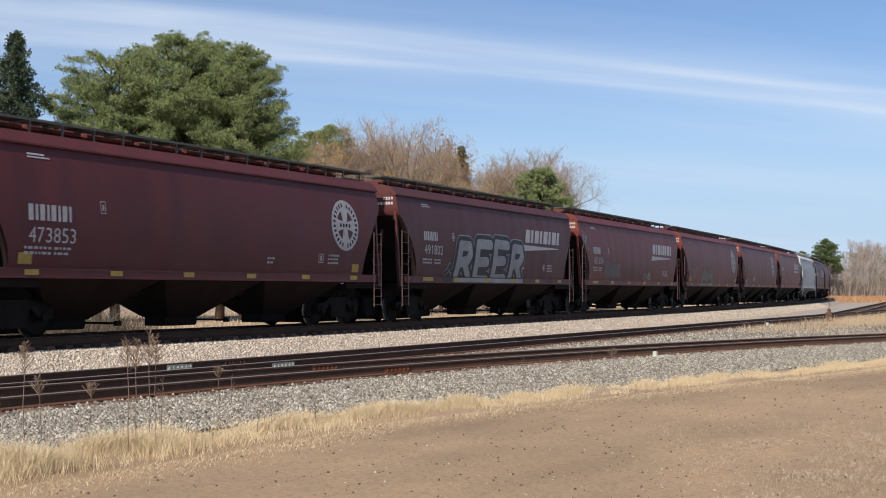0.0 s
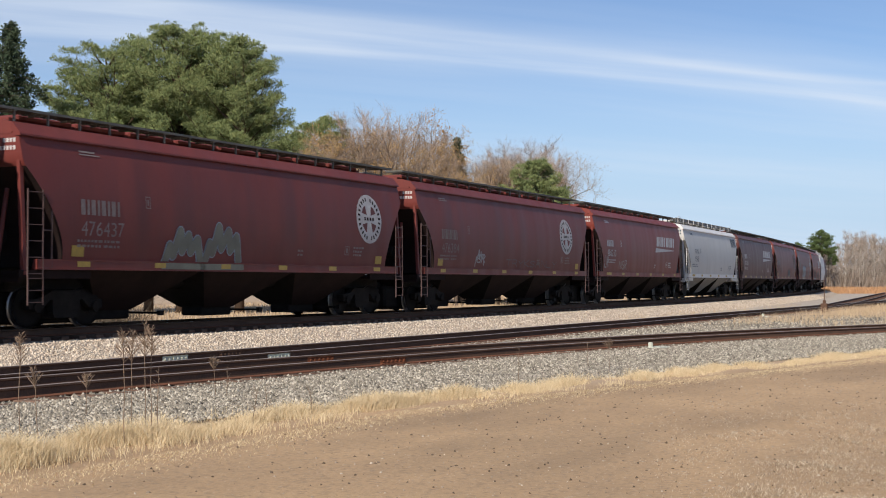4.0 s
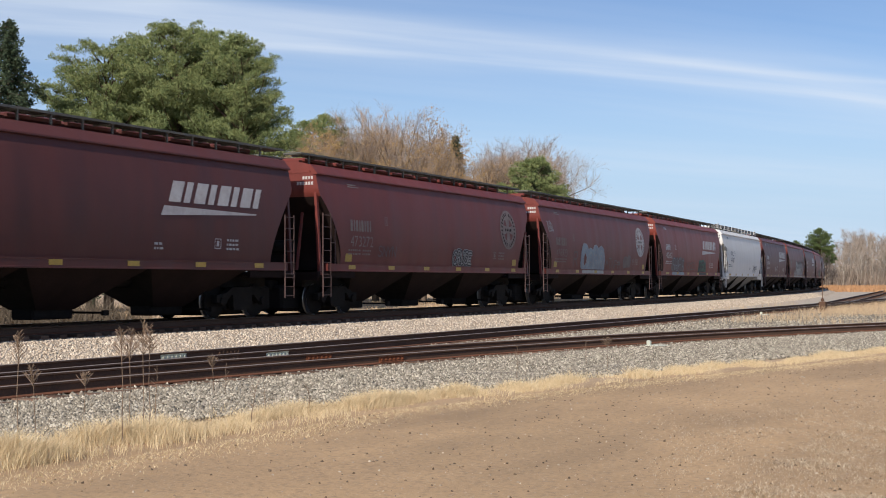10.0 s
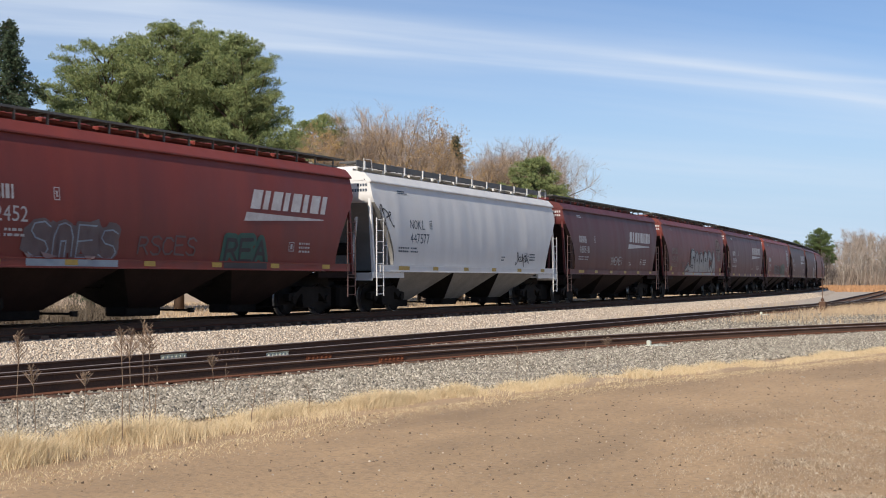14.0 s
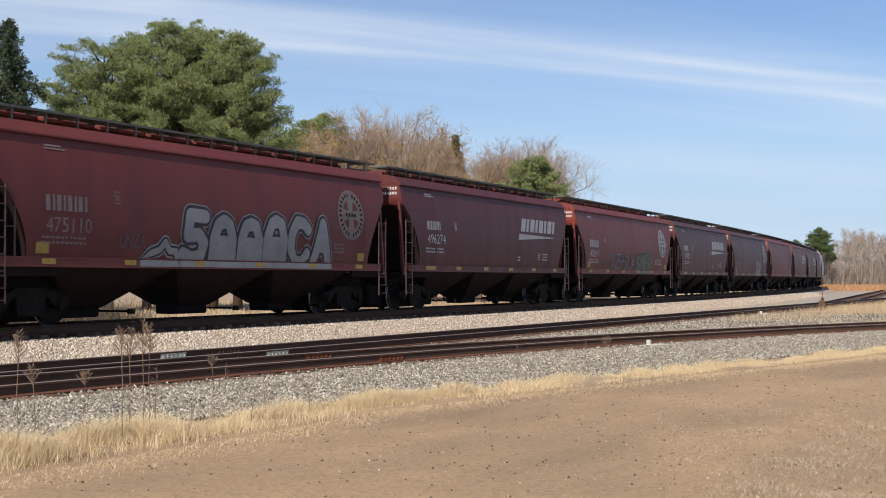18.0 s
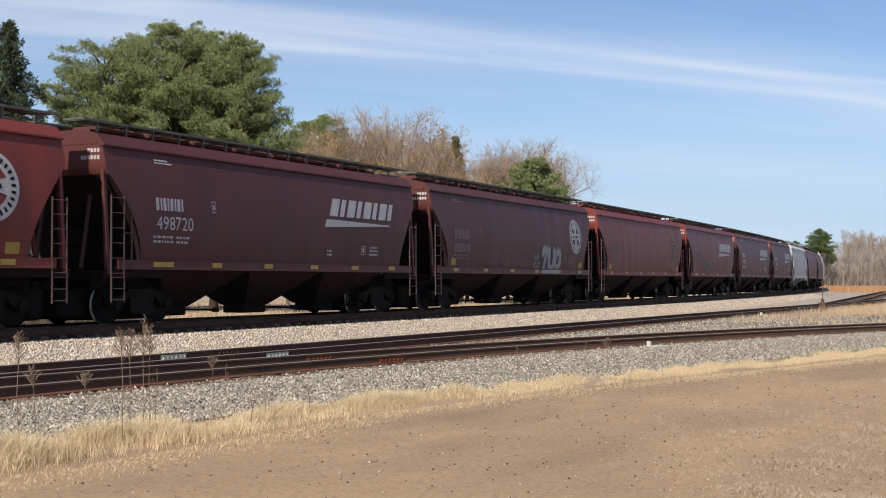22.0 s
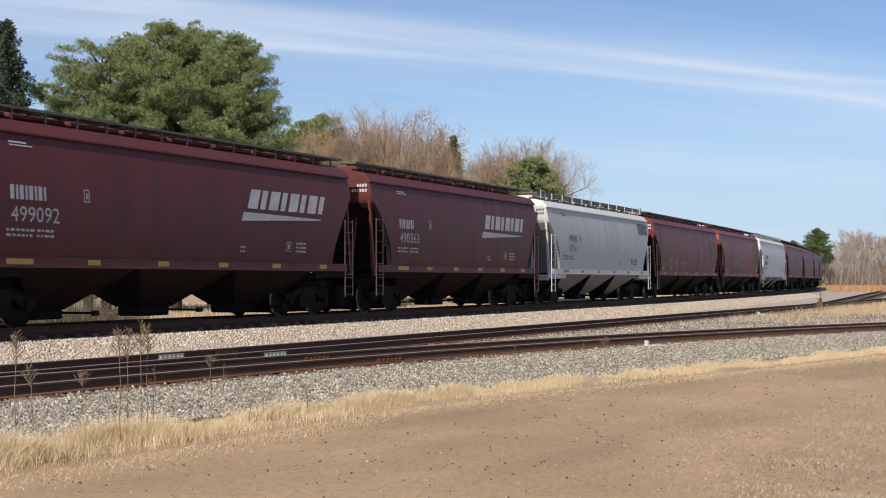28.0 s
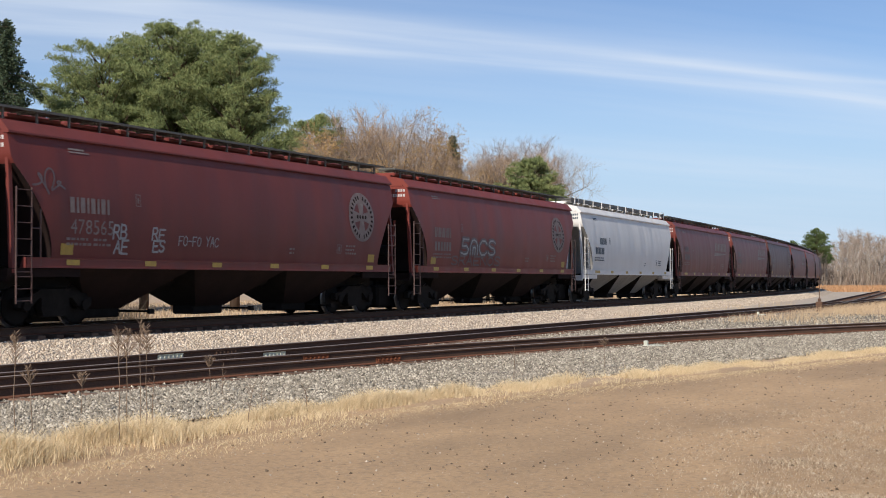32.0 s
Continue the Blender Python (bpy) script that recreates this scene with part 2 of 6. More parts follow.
BED_PALE = surface("pale_gravel", (0.50, 0.43, 0.36), (0.42, 0.36, 0.30), 0.95, 0, 1.0, fine=26.0, bump=0.6, depth=0.03, third=(0.32, 0.27, 0.22), world_space=True)
STONE_PINK = grains("pinkish_ballast_stones", [(0.30, 0.235, 0.175), (0.60, 0.485, 0.375), (0.46, 0.38, 0.30), (0.76, 0.65, 0.52), (0.20, 0.15, 0.11)])
STONE_GREY = grains("grey_ballast_stones", [(0.075, 0.064, 0.052), (0.34, 0.297, 0.23), (0.205, 0.178, 0.14), (0.62, 0.55, 0.44), (0.13, 0.103, 0.077)])
PEBBLE = grains("lot_pebbles", [(0.075, 0.052, 0.036), (0.16, 0.11, 0.072), (0.10, 0.07, 0.048), (0.24, 0.175, 0.12), (0.52, 0.43, 0.33), (0.13, 0.09, 0.06)])
CHIPS = grains("pale_lot_chips", [(0.50, 0.40, 0.29), (0.30, 0.19, 0.11), (0.66, 0.56, 0.44), (0.16, 0.10, 0.065), (0.42, 0.30, 0.19)])
STRAW_DULL = grains("dull_field_grass", [(0.44, 0.315, 0.19), (0.56, 0.43, 0.28), (0.37, 0.255, 0.155)])
STRAW = grains("dry_straw_grass", [(0.66, 0.51, 0.30), (0.80, 0.65, 0.42), (0.52, 0.385, 0.22), (0.73, 0.58, 0.36)])
LITTER = grains("mixed_straw_litter", [(0.62, 0.49, 0.34), (0.20, 0.14, 0.09), (0.48, 0.37, 0.25), (0.72, 0.60, 0.45), (0.30, 0.21, 0.13)])
WEED = surface("dry_brown_weed", (0.19, 0.13, 0.09), (0.26, 0.185, 0.13), 0.9, 0, 5.0)
BARK = surface("grey_brown_bark", (0.15, 0.115, 0.09), (0.09, 0.07, 0.055), 0.95, 0, 3.0, (1, 1, 0.2))
BARK_PINE = surface("brown_pine_bark", (0.11, 0.07, 0.048), (0.07, 0.05, 0.036), 0.95, 0, 3.0, (1, 1, 0.3))
BARK_PALE = surface("pale_aspen_bark", (0.46, 0.41, 0.35), (0.30, 0.26, 0.22), 0.95, 0, 2.0, (1, 1, 0.2))
TWIG = grains("bare_brown_twigs", [(0.31, 0.235, 0.18), (0.40, 0.31, 0.24), (0.26, 0.195, 0.15), (0.40, 0.28, 0.18)])
TWIG_PALE = grains("bare_pale_twigs", [(0.40, 0.32, 0.26), (0.32, 0.25, 0.20), (0.46, 0.39, 0.32)])
LEAF_TAN = grains("tan_autumn_leaves", [(0.42, 0.26, 0.11), (0.52, 0.34, 0.14), (0.34, 0.20, 0.10)])
NEEDLE = grains("pine_needles", [(0.115, 0.155, 0.064), (0.195, 0.235, 0.094), (0.275, 0.30, 0.122), (0.165, 0.205, 0.083)])
UNDERGROWTH = grains("grey_brown_brush", [(0.22, 0.165, 0.13), (0.30, 0.24, 0.19), (0.17, 0.13, 0.10)])
# brush darkened all over: the shade behind the train is in its colour
BRUSH_SHADED = grains("shaded_dead_stalks", [(0.10, 0.08, 0.06), (0.16, 0.125, 0.09), (0.07, 0.058, 0.042)])
RUSTY_GRASS = grains("rusty_field_grass", [(0.42, 0.22, 0.11), (0.50, 0.29, 0.15), (0.34, 0.19, 0.10)])
NEEDLE_DARK = grains("dark_spruce_needles", [(0.045, 0.07, 0.042), (0.07, 0.098, 0.055), (0.09, 0.115, 0.065)])
NEEDLE_FAR = grains("green_pine_needles", [(0.07, 0.105, 0.04), (0.11, 0.15, 0.055), (0.14, 0.18, 0.065)])


# ---- mesh tools ----
class Geo:
    """Collects vertices and faces of one mesh."""

    def __init__(self):
        self.v, self.f, self.mi = [], [], []

    def add(self, verts, faces, mat=0):
        k = len(self.v)
        self.v += [tuple(p) for p in verts]
        self.f += [tuple(i + k for i in f) for f in faces]
        self.mi += [mat] * len(faces)
        return self

    def box(self, lo, hi, mat=0, cut=0.0):
        (x0, y0, z0), (x1, y1, z1) = lo, hi
        if cut:
            c = min(cut, (x1 - x0) / 3, (y1 - y0) / 3, (z1 - z0) / 3)
            rings = []
            for z, d in ((z0, c), (z0 + c, 0), (z1 - c, 0), (z1, c)):
                rings.append([(x0 + d + c, y0 + d, z), (x1 - d - c, y0 + d, z), (x1 - d, y0 + d + c, z), (x1 - d, y1 - d - c, z),
                              (x1 - d - c, y1 - d, z), (x0 + d + c, y1 - d, z), (x0 + d, y1 - d - c, z), (x0 + d, y0 + d + c, z)])
            return self.loft(rings, mat)
        v = [(x0, y0, z0), (x1, y0, z0), (x1, y1, z0), (x0, y1, z0), (x0, y0, z1), (x1, y0, z1), (x1, y1, z1), (x0, y1, z1)]
        return self.add(v, [(3, 2, 1, 0), (4, 5, 6, 7), (0, 1, 5, 4), (1, 2, 6, 5), (2, 3, 7, 6), (3, 0, 4, 7)], mat)

    def loft(self, rings, mat=0, caps=True):
        n = len(rings[0])
        v = [p for r in rings for p in r]
        f = [(a * n + i, a * n + (i + 1) % n, (a + 1) * n + (i + 1) % n, (a + 1) * n + i)
             for a in range(len(rings) - 1) for i in range(n)]
        if caps:
            f += [tuple(range(n - 1, -1, -1)), tuple(range((len(rings) - 1) * n, len(rings) * n))]
        return self.add(v, f, mat)

    def tube(self, pts, radii, sides=6, mat=0):
        rings = []
        pts = [Vector(p) for p in pts]
        if not isinstance(radii, (list, tuple)):
            radii = [radii] * len(pts)
        for i, p in enumerate(pts):
            d = (pts[min(i + 1, len(pts) - 1)] - pts[max(i - 1, 0)]).normalized()
            u = d.cross(Vector((0, 0, 1)) if abs(d.z) < 0.9 else Vector((1, 0, 0))).normalized()
            w = d.cross(u)
            rings.append([p + (u * math.cos(k * math.tau / sides) + w * math.sin(k * math.tau / sides)) * radii[i] for k in range(sides)])
        return self.loft(rings, mat)

    def prism(self, outline, axis, lo, hi, mat=0):
        """outline: 2D points in the plane across axis ('x': (y, z), 'y': (x, z), 'z': (x, y))."""
        put = {"x": lambda a, b, c: (c, a, b), "y": lambda a, b, c: (a, c, b), "z": lambda a, b, c: (a, b, c)}[axis]
        return self.loft([[put(a, b, lo) for a, b in outline], [put(a, b, hi) for a, b in outline]], mat)

    def mesh(self, name, mats, smooth=False, normals=True):
        me = bpy.data.meshes.new(name)
        me.from_pydata(self.v, [], self.f)
        for m in (mats if isinstance(mats, (list, tuple)) else [mats]):
            me.materials.append(m)
        me.polygons.foreach_set("material_index", self.mi)
        if normals:
            bm = bmesh.new()
            bm.from_mesh(me)
            bmesh.ops.recalc_face_normals(bm, faces=bm.faces)
            bm.to_mesh(me)
            bm.free()
        if smooth:
            me.polygons.foreach_set("use_smooth", [True] * len(me.polygons))
        me.update()
        return me


def part(name, geo, mats, parent, label="", smooth=False):
    ob = new(name, geo.mesh(name, mats, smooth) if isinstance(geo, Geo) else geo)
    ob.parent = parent
    if label:
        tagged(ob, label)
    return ob


def thing(name, label, category, group="", kind="", at=None):
    ob = new(name)
    ob.empty_display_size = 0.3
    if at is not None:
        ob.matrix_basis = at
    return tagged(ob, label, category, group, kind)


def fast_mesh(name, verts, faces, mat):
    """A big joined mesh from arrays, all faces with the same number of corners."""
    verts, faces = np.asarray(verts, np.float32), np.asarray(faces, np.int32)
    me = bpy.data.meshes.new(name)
    me.vertices.add(len(verts))
    me.vertices.foreach_set("co", verts.ravel())
    k = faces.shape[1]
    me.loops.add(faces.size)
    me.loops.foreach_set("vertex_index", faces.ravel())
    me.polygons.add(len(faces))
    me.polygons.foreach_set("loop_start", np.arange(0, faces.size, k, dtype=np.int32))
    me.materials.append(mat)
    me.update(calc_edges=True)
    me.validate()
    return me


# ---- track lines ----
Z_MAIN = 0.2        # rail tops of the main track
R_MAIN, X_MAIN, Y_MAIN = 941.5, 2.341, 21.524


def main_at(s):
    """Point and heading of the main track's centre line at s metres along it."""
    th = s / R_MAIN
    return X_MAIN + R_MAIN * math.sin(th), Y_MAIN + R_MAIN * (1 - math.cos(th)), th


def siding_far(s):
    """The straight siding next to the main track; far off it swings off a little towards the main line."""
    u = min(max(0.0, s - 80.0), 10.0)
    v = max(0.0, s - 90.0)
    return s, 16.85 + u * u / 160.0 + 0.125 * v, math.atan(u / 80.0)


R_CURVE = 92.0


def siding_near(s):
    """The siding that leaves the straight one and bends towards the lot."""
    if s < 9.0:
        q = min(1.0, (9.0 - s) / 30.0)
        return s, 14.83 + 2.02 * q * q * (3 - 2 * q), -math.atan(2.02 * 6 * q * (1 - q) / 30.0)
    th = min((s - 9.0) / R_CURVE, 1.0)
    rest = max(0.0, s - 9.0 - R_CURVE)
    return 9.0 + R_CURVE * math.sin(th) + rest * math.cos(th), 14.83 - R_CURVE * (1 - math.cos(th)) - rest * math.sin(th), -th


Z_SIDE = -0.30      # rail tops of the sidings


def sweep(line, outline, s0, s1, step, z, mat=0, geo=None):
    """Sweeps an outline of (offset to the left, height) along a track line."""
    geo = geo or Geo()
    rings = []
    n = max(1, int(round((s1 - s0) / step)))
    for i in range(n + 1):
        x, y, th = line(s0 + (s1 - s0) * i / n)
        rings.append([(x - w * math.sin(th), y + w * math.cos(th), z + h) for w, h in outline])
    return geo.loft(rings, mat)


# ---- ground ----
def ground_height(x, y):
    """Flat lot and verge, slightly uneven, a little lower than the track beds."""
    return -0.53 + 0.03 * noise.noise((x * 0.12, y * 0.12, 0)) + 0.012 * noise.noise((x * 0.6, y * 0.6, 3))


def build_ground():
    def lines(lo, hi, step, far):
        near = list(np.arange(lo, hi + 0.01, step))
        out, d = [], step
        while (hi + d) < far:
            out.append(hi + d)
            d *= 1.6
        left = [lo - (q - hi) for q in out]
        return sorted(left) + near + out
    xs, ys = lines(-6, 70, 0.6, 2600), lines(-6, 45, 0.6, 2600)
    v = [(x, y, ground_height(x, y)) for y in ys for x in xs]
    w = len(xs)
    f = [(j * w + i, j * w + i + 1, (j + 1) * w + i + 1, (j + 1) * w + i) for j in range(len(ys) - 1) for i in range(w - 1)]
    m, n, l, b = paint_nodes("lot_and_field", 0.95)
    pos = n.new("ShaderNodeNewGeometry").outputs["Position"]

    def tex(scale, detail=5.0, stretch=(1, 1, 1), turn=0.0):
        mp = n.new("ShaderNodeMapping")
        mp.inputs["Scale"].default_value, mp.inputs["Rotation"].default_value = stretch, (0, 0, radians(turn))
        l.new(pos, mp.inputs[0])
        t = n.new("ShaderNodeTexNoise")
        t.inputs["Scale"].default_value, t.inputs["Detail"].default_value, t.inputs["Roughness"].default_value = scale, detail, 0.6
        l.new(mp.outputs[0], t.inputs["Vector"])
        return t.outputs["Fac"]

    def rng(src, lo, hi, a=0.0, c=1.0):
        r = n.new("ShaderNodeMapRange")
        for key, val in (("From Min", lo), ("From Max", hi), ("To Min", a), ("To Max", c)):
            r.inputs[key].default_value = val
        l.new(src, r.inputs["Value"])
        return r.outputs[0]

    def mix(fac, a, c):
        x = n.new("ShaderNodeMix")
        x.data_type = "RGBA"
        for sock, val in ((x.inputs[6], a), (x.inputs[7], c)):
            if isinstance(val, tuple):
                sock.default_value = (*val, 1)
            else:
                l.new(val, sock)
        l.new(fac, x.inputs[0])
        return x.outputs[2]

    sand = mix(rng(tex(0.35, 6, (1, 1, 1)), 0.35, 0.68), (0.50, 0.325, 0.172), (0.39, 0.252, 0.135))
    damp = mix(rng(tex(0.30, 5, (0.40, 1.5, 1), 58), 0.46, 0.70, 0, 0.62), sand, (0.21, 0.14, 0.078))
    grit = mix(rng(tex(16.0, 4), 0.5, 0.68, 0, 0.55), damp, (0.20, 0.137, 0.084))
    pale = mix(rng(tex(34.0, 2), 0.63, 0.72, 0, 0.7), grit, (0.50, 0.43, 0.34))
    field = mix(rng(tex(0.15, 6), 0.35, 0.7), (0.46, 0.34, 0.22), (0.38, 0.255, 0.16))
    sep = n.new("ShaderNodeSeparateXYZ")
    l.new(pos, sep.inputs[0])
    lean = n.new("ShaderNodeMath")
    lean.operation = "MULTIPLY_ADD"
    lean.inputs[1].default_value = 0.24
    l.new(sep.outputs["X"], lean.inputs[0])
    l.new(sep.outputs["Y"], lean.inputs[2])
    far = rng(lean.outputs[0], 11.9, 13.2)
    east = rng(sep.outputs["X"], 48.0, 60.0)
    top = n.new("ShaderNodeMath")
    top.operation = "MAXIMUM"
    l.new(far, top.inputs[0])
    l.new(east, top.inputs[1])
    l.new(mix(top.outputs[0], pale, field), b.inputs["Base Color"])
    bp = n.new("ShaderNodeBump")
    bp.inputs["Strength"].default_value, bp.inputs["Distance"].default_value = 0.6, 0.03
    l.new(tex(14.0, 6), bp.inputs["Height"])
    l.new(bp.outputs[0], b.inputs["Normal"])
    me = fast_mesh("ground", v, f, m)
    me.polygons.foreach_set("use_smooth", [True] * len(me.polygons))
    return tagged(new("ground", me), "bare sandy lot and dry tan field", "ground", kind="structure")


build_ground()

# ---- tracks ----
RAIL_OUTLINE = [(-0.075, -0.18), (0.075, -0.18), (0.075, -0.165), (0.018, -0.145), (0.012, -0.05), (0.036, -0.035), (0.036, -0.008),
                (0.026, 0.0), (-0.026, 0.0), (-0.036, -0.008), (-0.036, -0.035), (-0.012, -0.05), (-0.018, -0.145), (-0.075, -0.165)]


def rail_mesh(name, line, side, s0, s1, z, top, step):
    g = sweep(line, [(w + side, h) for w, h in RAIL_OUTLINE], s0, s1, step, z)
    n = len(RAIL_OUTLINE)
    for k in range(len(g.f) - 2):
        if k % n in (6, 7, 8):
            g.mi[k] = 1
        elif k % n in (1, 2, 12, 13):
            g.mi[k] = 2
    return g.mesh(name, [RAIL_RUST, top, RAIL_FOOT])


def tie_mesh():
    return Geo().box((-0.115, -1.3, -0.17), (0.115, 1.3, 0.0), cut=0.012).mesh("tie", TIE_WOOD)


def build_track(name, label, line, z, bed, bed_mat, s0, s1, near0, near1, top, step):
    t = thing(name, label, "railway track", kind="structure")
    for side in (-0.755, 0.755):
        part("rail", rail_mesh("rail", line, side, s0, s1, z, top, step), None, t)
    part("ballast_bed", sweep(line, bed, s0, s1, step, z), bed_mat, t)
    me = tie_mesh()
    s = near0
    rnd = random.Random(5)
    while s < near1:
        x, y, th = line(s)
        o = part("tie", me, None, t)
        o.matrix_basis = pose(x, y, z - 0.176 - 0.01 * rnd.random(), 0, 0, math.degrees(th) + rnd.uniform(-1, 1))
        s += 0.545
    rest = Geo()
    s = s0
    while s < s1:
        if not near0 - 0.1 <= s <= near1 and (abs(s) < 260):
            x, y, th = line(s)
            k = len(rest.v)
            rest.box((-0.115, -1.3, -0.17), (0.115, 1.3, 0.0))
            c, sn = math.cos(th), math.sin(th)
            rest.v[k:] = [(x + c * a - sn * b, y + sn * a + c * b, z - 0.18 + h) for a, b, h in rest.v[k:]]
        s += 0.545
    tagged(part("far_ties", rest.mesh("far_ties", TIE_WOOD, normals=False), None, t), kind="stuff")
    return t


MAIN_BED = [(-3.5, -0.82), (-1.75, -0.29), (1.75, -0.29), (3.5, -0.82)]
SIDE_BED = [(-1.95, -0.30), (-1.5, -0.20), (1.5, -0.20), (1.95, -0.30)]
APRON = [(-1.9, -0.31), (-1.5, -0.20), (1.5, -0.20), (1.95, -0.30)]
track_main = build_track("track_main", "main railway track on a raised bed of pinkish ballast", main_at, Z_MAIN, MAIN_BED, BED_PINK, -480, 620, 5, 120, RAIL_SHINY, 4.0)
track_branch = build_track("track_branch", "rusty siding track running off through dry grass", lambda s: (s, 16.85, 0.0), Z_SIDE - 0.012, SIDE_BED, BED_GREY, 88, 240, 0, 0, RAIL_TOP, 4.0)
track_siding = build_track("track_siding_far", "rusty straight siding track on ballast", siding_far, Z_SIDE, SIDE_BED, BED_GREY, -160, 280, 8, 90, RAIL_TOP, 2.0)
track_curve = build_track("track_siding_near", "rusty siding track bending towards the lot", siding_near, Z_SIDE, SIDE_BED, BED_GREY, -20, 110, 6, 62, RAIL_TOP, 1.0)


# ---- loose stones, grass and weeds ----
def stones(name, mat, label, spots, rnd, lo=0.018, hi=0.034):
    """Many small angular stones as one mesh. spots: (n, 3) array of places."""
    base = np.array([(1, 0, 0), (0, 1, 0), (-1, 0, 0), (0, -1, 0), (0, 0, 1), (0, 0, -1)], float)
    tri = np.array([(0, 1, 4), (1, 2, 4), (2, 3, 4), (3, 0, 4), (1, 0, 5), (2, 1, 5), (3, 2, 5), (0, 3, 5)])
    n = len(spots)
    size = rnd.uniform(lo, hi, (n, 1, 1)) * rnd.uniform(0.7, 1.4, (n, 1, 3))
    a = rnd.uniform(0, math.tau, n)
    tilt = rnd.uniform(-0.6, 0.6, n)
    v = base[None] * size * rnd.uniform(0.75, 1.25, (n, 6, 1))
    x, z = v[..., 0] * np.cos(tilt)[:, None] - v[..., 2] * np.sin(tilt)[:, None], v[..., 0] * np.sin(tilt)[:, None] + v[..., 2] * np.cos(tilt)[:, None]
    c, s = np.cos(a)[:, None], np.sin(a)[:, None]
    out = np.stack([x * c - v[..., 1] * s, x * s + v[..., 1] * c, z], -1) + spots[:, None, :]
    faces = (tri[None] + 6 * np.arange(n)[:, None, None]).reshape(-1, 3)
    return tagged(new(name, fast_mesh(name, out.reshape(-1, 3), faces, mat)), label, "gravel", kind="stuff")


def apron_edge(x):
    return 10.25 - 0.225 * np.maximum(0.0, x - 12.5)


def grass_edge(x):
    return 8.55 - 0.24 * np.maximum(0.0, x - 14.5)


def near_line(x):
    """y of the bending siding's centre line above x."""
    x = np.asarray(x, float)
    u = np.clip(x - 9.0, 0, 80.0)
    return 14.83 - (R_CURVE - np.sqrt(R_CURVE ** 2 - u * u))


def build_apron():
    xs = np.linspace(-40, 52, 116)
    v, f = [], []
    cols = 7
    for x in xs:
        y0, y1 = near_line(x) - 1.3, float(apron_edge(x)) - 0.35
        for k in range(cols):
            q = k / (cols - 1)
            y = y0 + (y1 - y0) * q
            z = -0.505 + (ground_height(x, y) + 0.012 - -0.505) * min(1, q * 1.6) + 0.02 * noise.noise((x * 1.3, y * 1.3, 8)) * (0 < k < cols - 1)
            v.append((x, y, z if k < cols - 1 else ground_height(x, y) - 0.01))
    for i in range(len(xs) - 1):
        for k in range(cols - 1):
            f.append((i * cols + k, i * cols + k + 1, (i + 1) * cols + k + 1, (i + 1) * cols + k))
    tagged(new("gravel_apron", fast_mesh("gravel_apron", v, f, BED_GREY)), "grey gravel shoulder beside the sidings", "gravel", kind="structure")


build_apron()


def strip(name, label, xs, low, high, mat):
    """Flat gravel between two lines y = low(x) and y = high(x)."""
    v, f, cols = [], [], 4
    for x in xs:
        a, b = float(low(x)), float(high(x))
        for k in range(cols):
            v.append((x, a + (b - a) * k / (cols - 1), -0.492 + 0.02 * noise.noise((x * 0.7, k, 4)) * (0 < k < cols - 1)))
    for i in range(len(xs) - 1):
        for k in range(cols - 1):
            f.append((i * cols + k, (i + 1) * cols + k, (i + 1) * cols + k + 1, i * cols + k + 1))
    tagged(new(name, fast_mesh(name, v, f, mat)), label, "gravel", kind="structure")


def main_y(x):
    return Y_MAIN + R_MAIN - math.sqrt(R_MAIN ** 2 - (x - X_MAIN) ** 2)


strip("gravel_between_sidings", "grey gravel between two diverging sidings", np.linspace(22, 66, 60), lambda x: near_line(x) + 1.7, lambda x: max(near_line(x) + 1.8, 16.85 - 1.7), BED_GREY)
strip("gravel_beside_main", "pale gravel between the main bed and the siding", np.linspace(20, 190, 90), lambda x: 16.85 + 1.7 + 0.125 * max(0.0, x - 86), lambda x: max(16.85 + 1.75 + 0.125 * max(0.0, x - 86), main_y(x) - 3.0), BED_PALE)


def apron_z(x, y):
    q = (near_line(x) - 1.3 - y) / (near_line(x) - 1.3 - (apron_edge(x) - 0.35))
    return -0.505 + (-0.52 + 0.505) * np.minimum(1, q * 1.6)


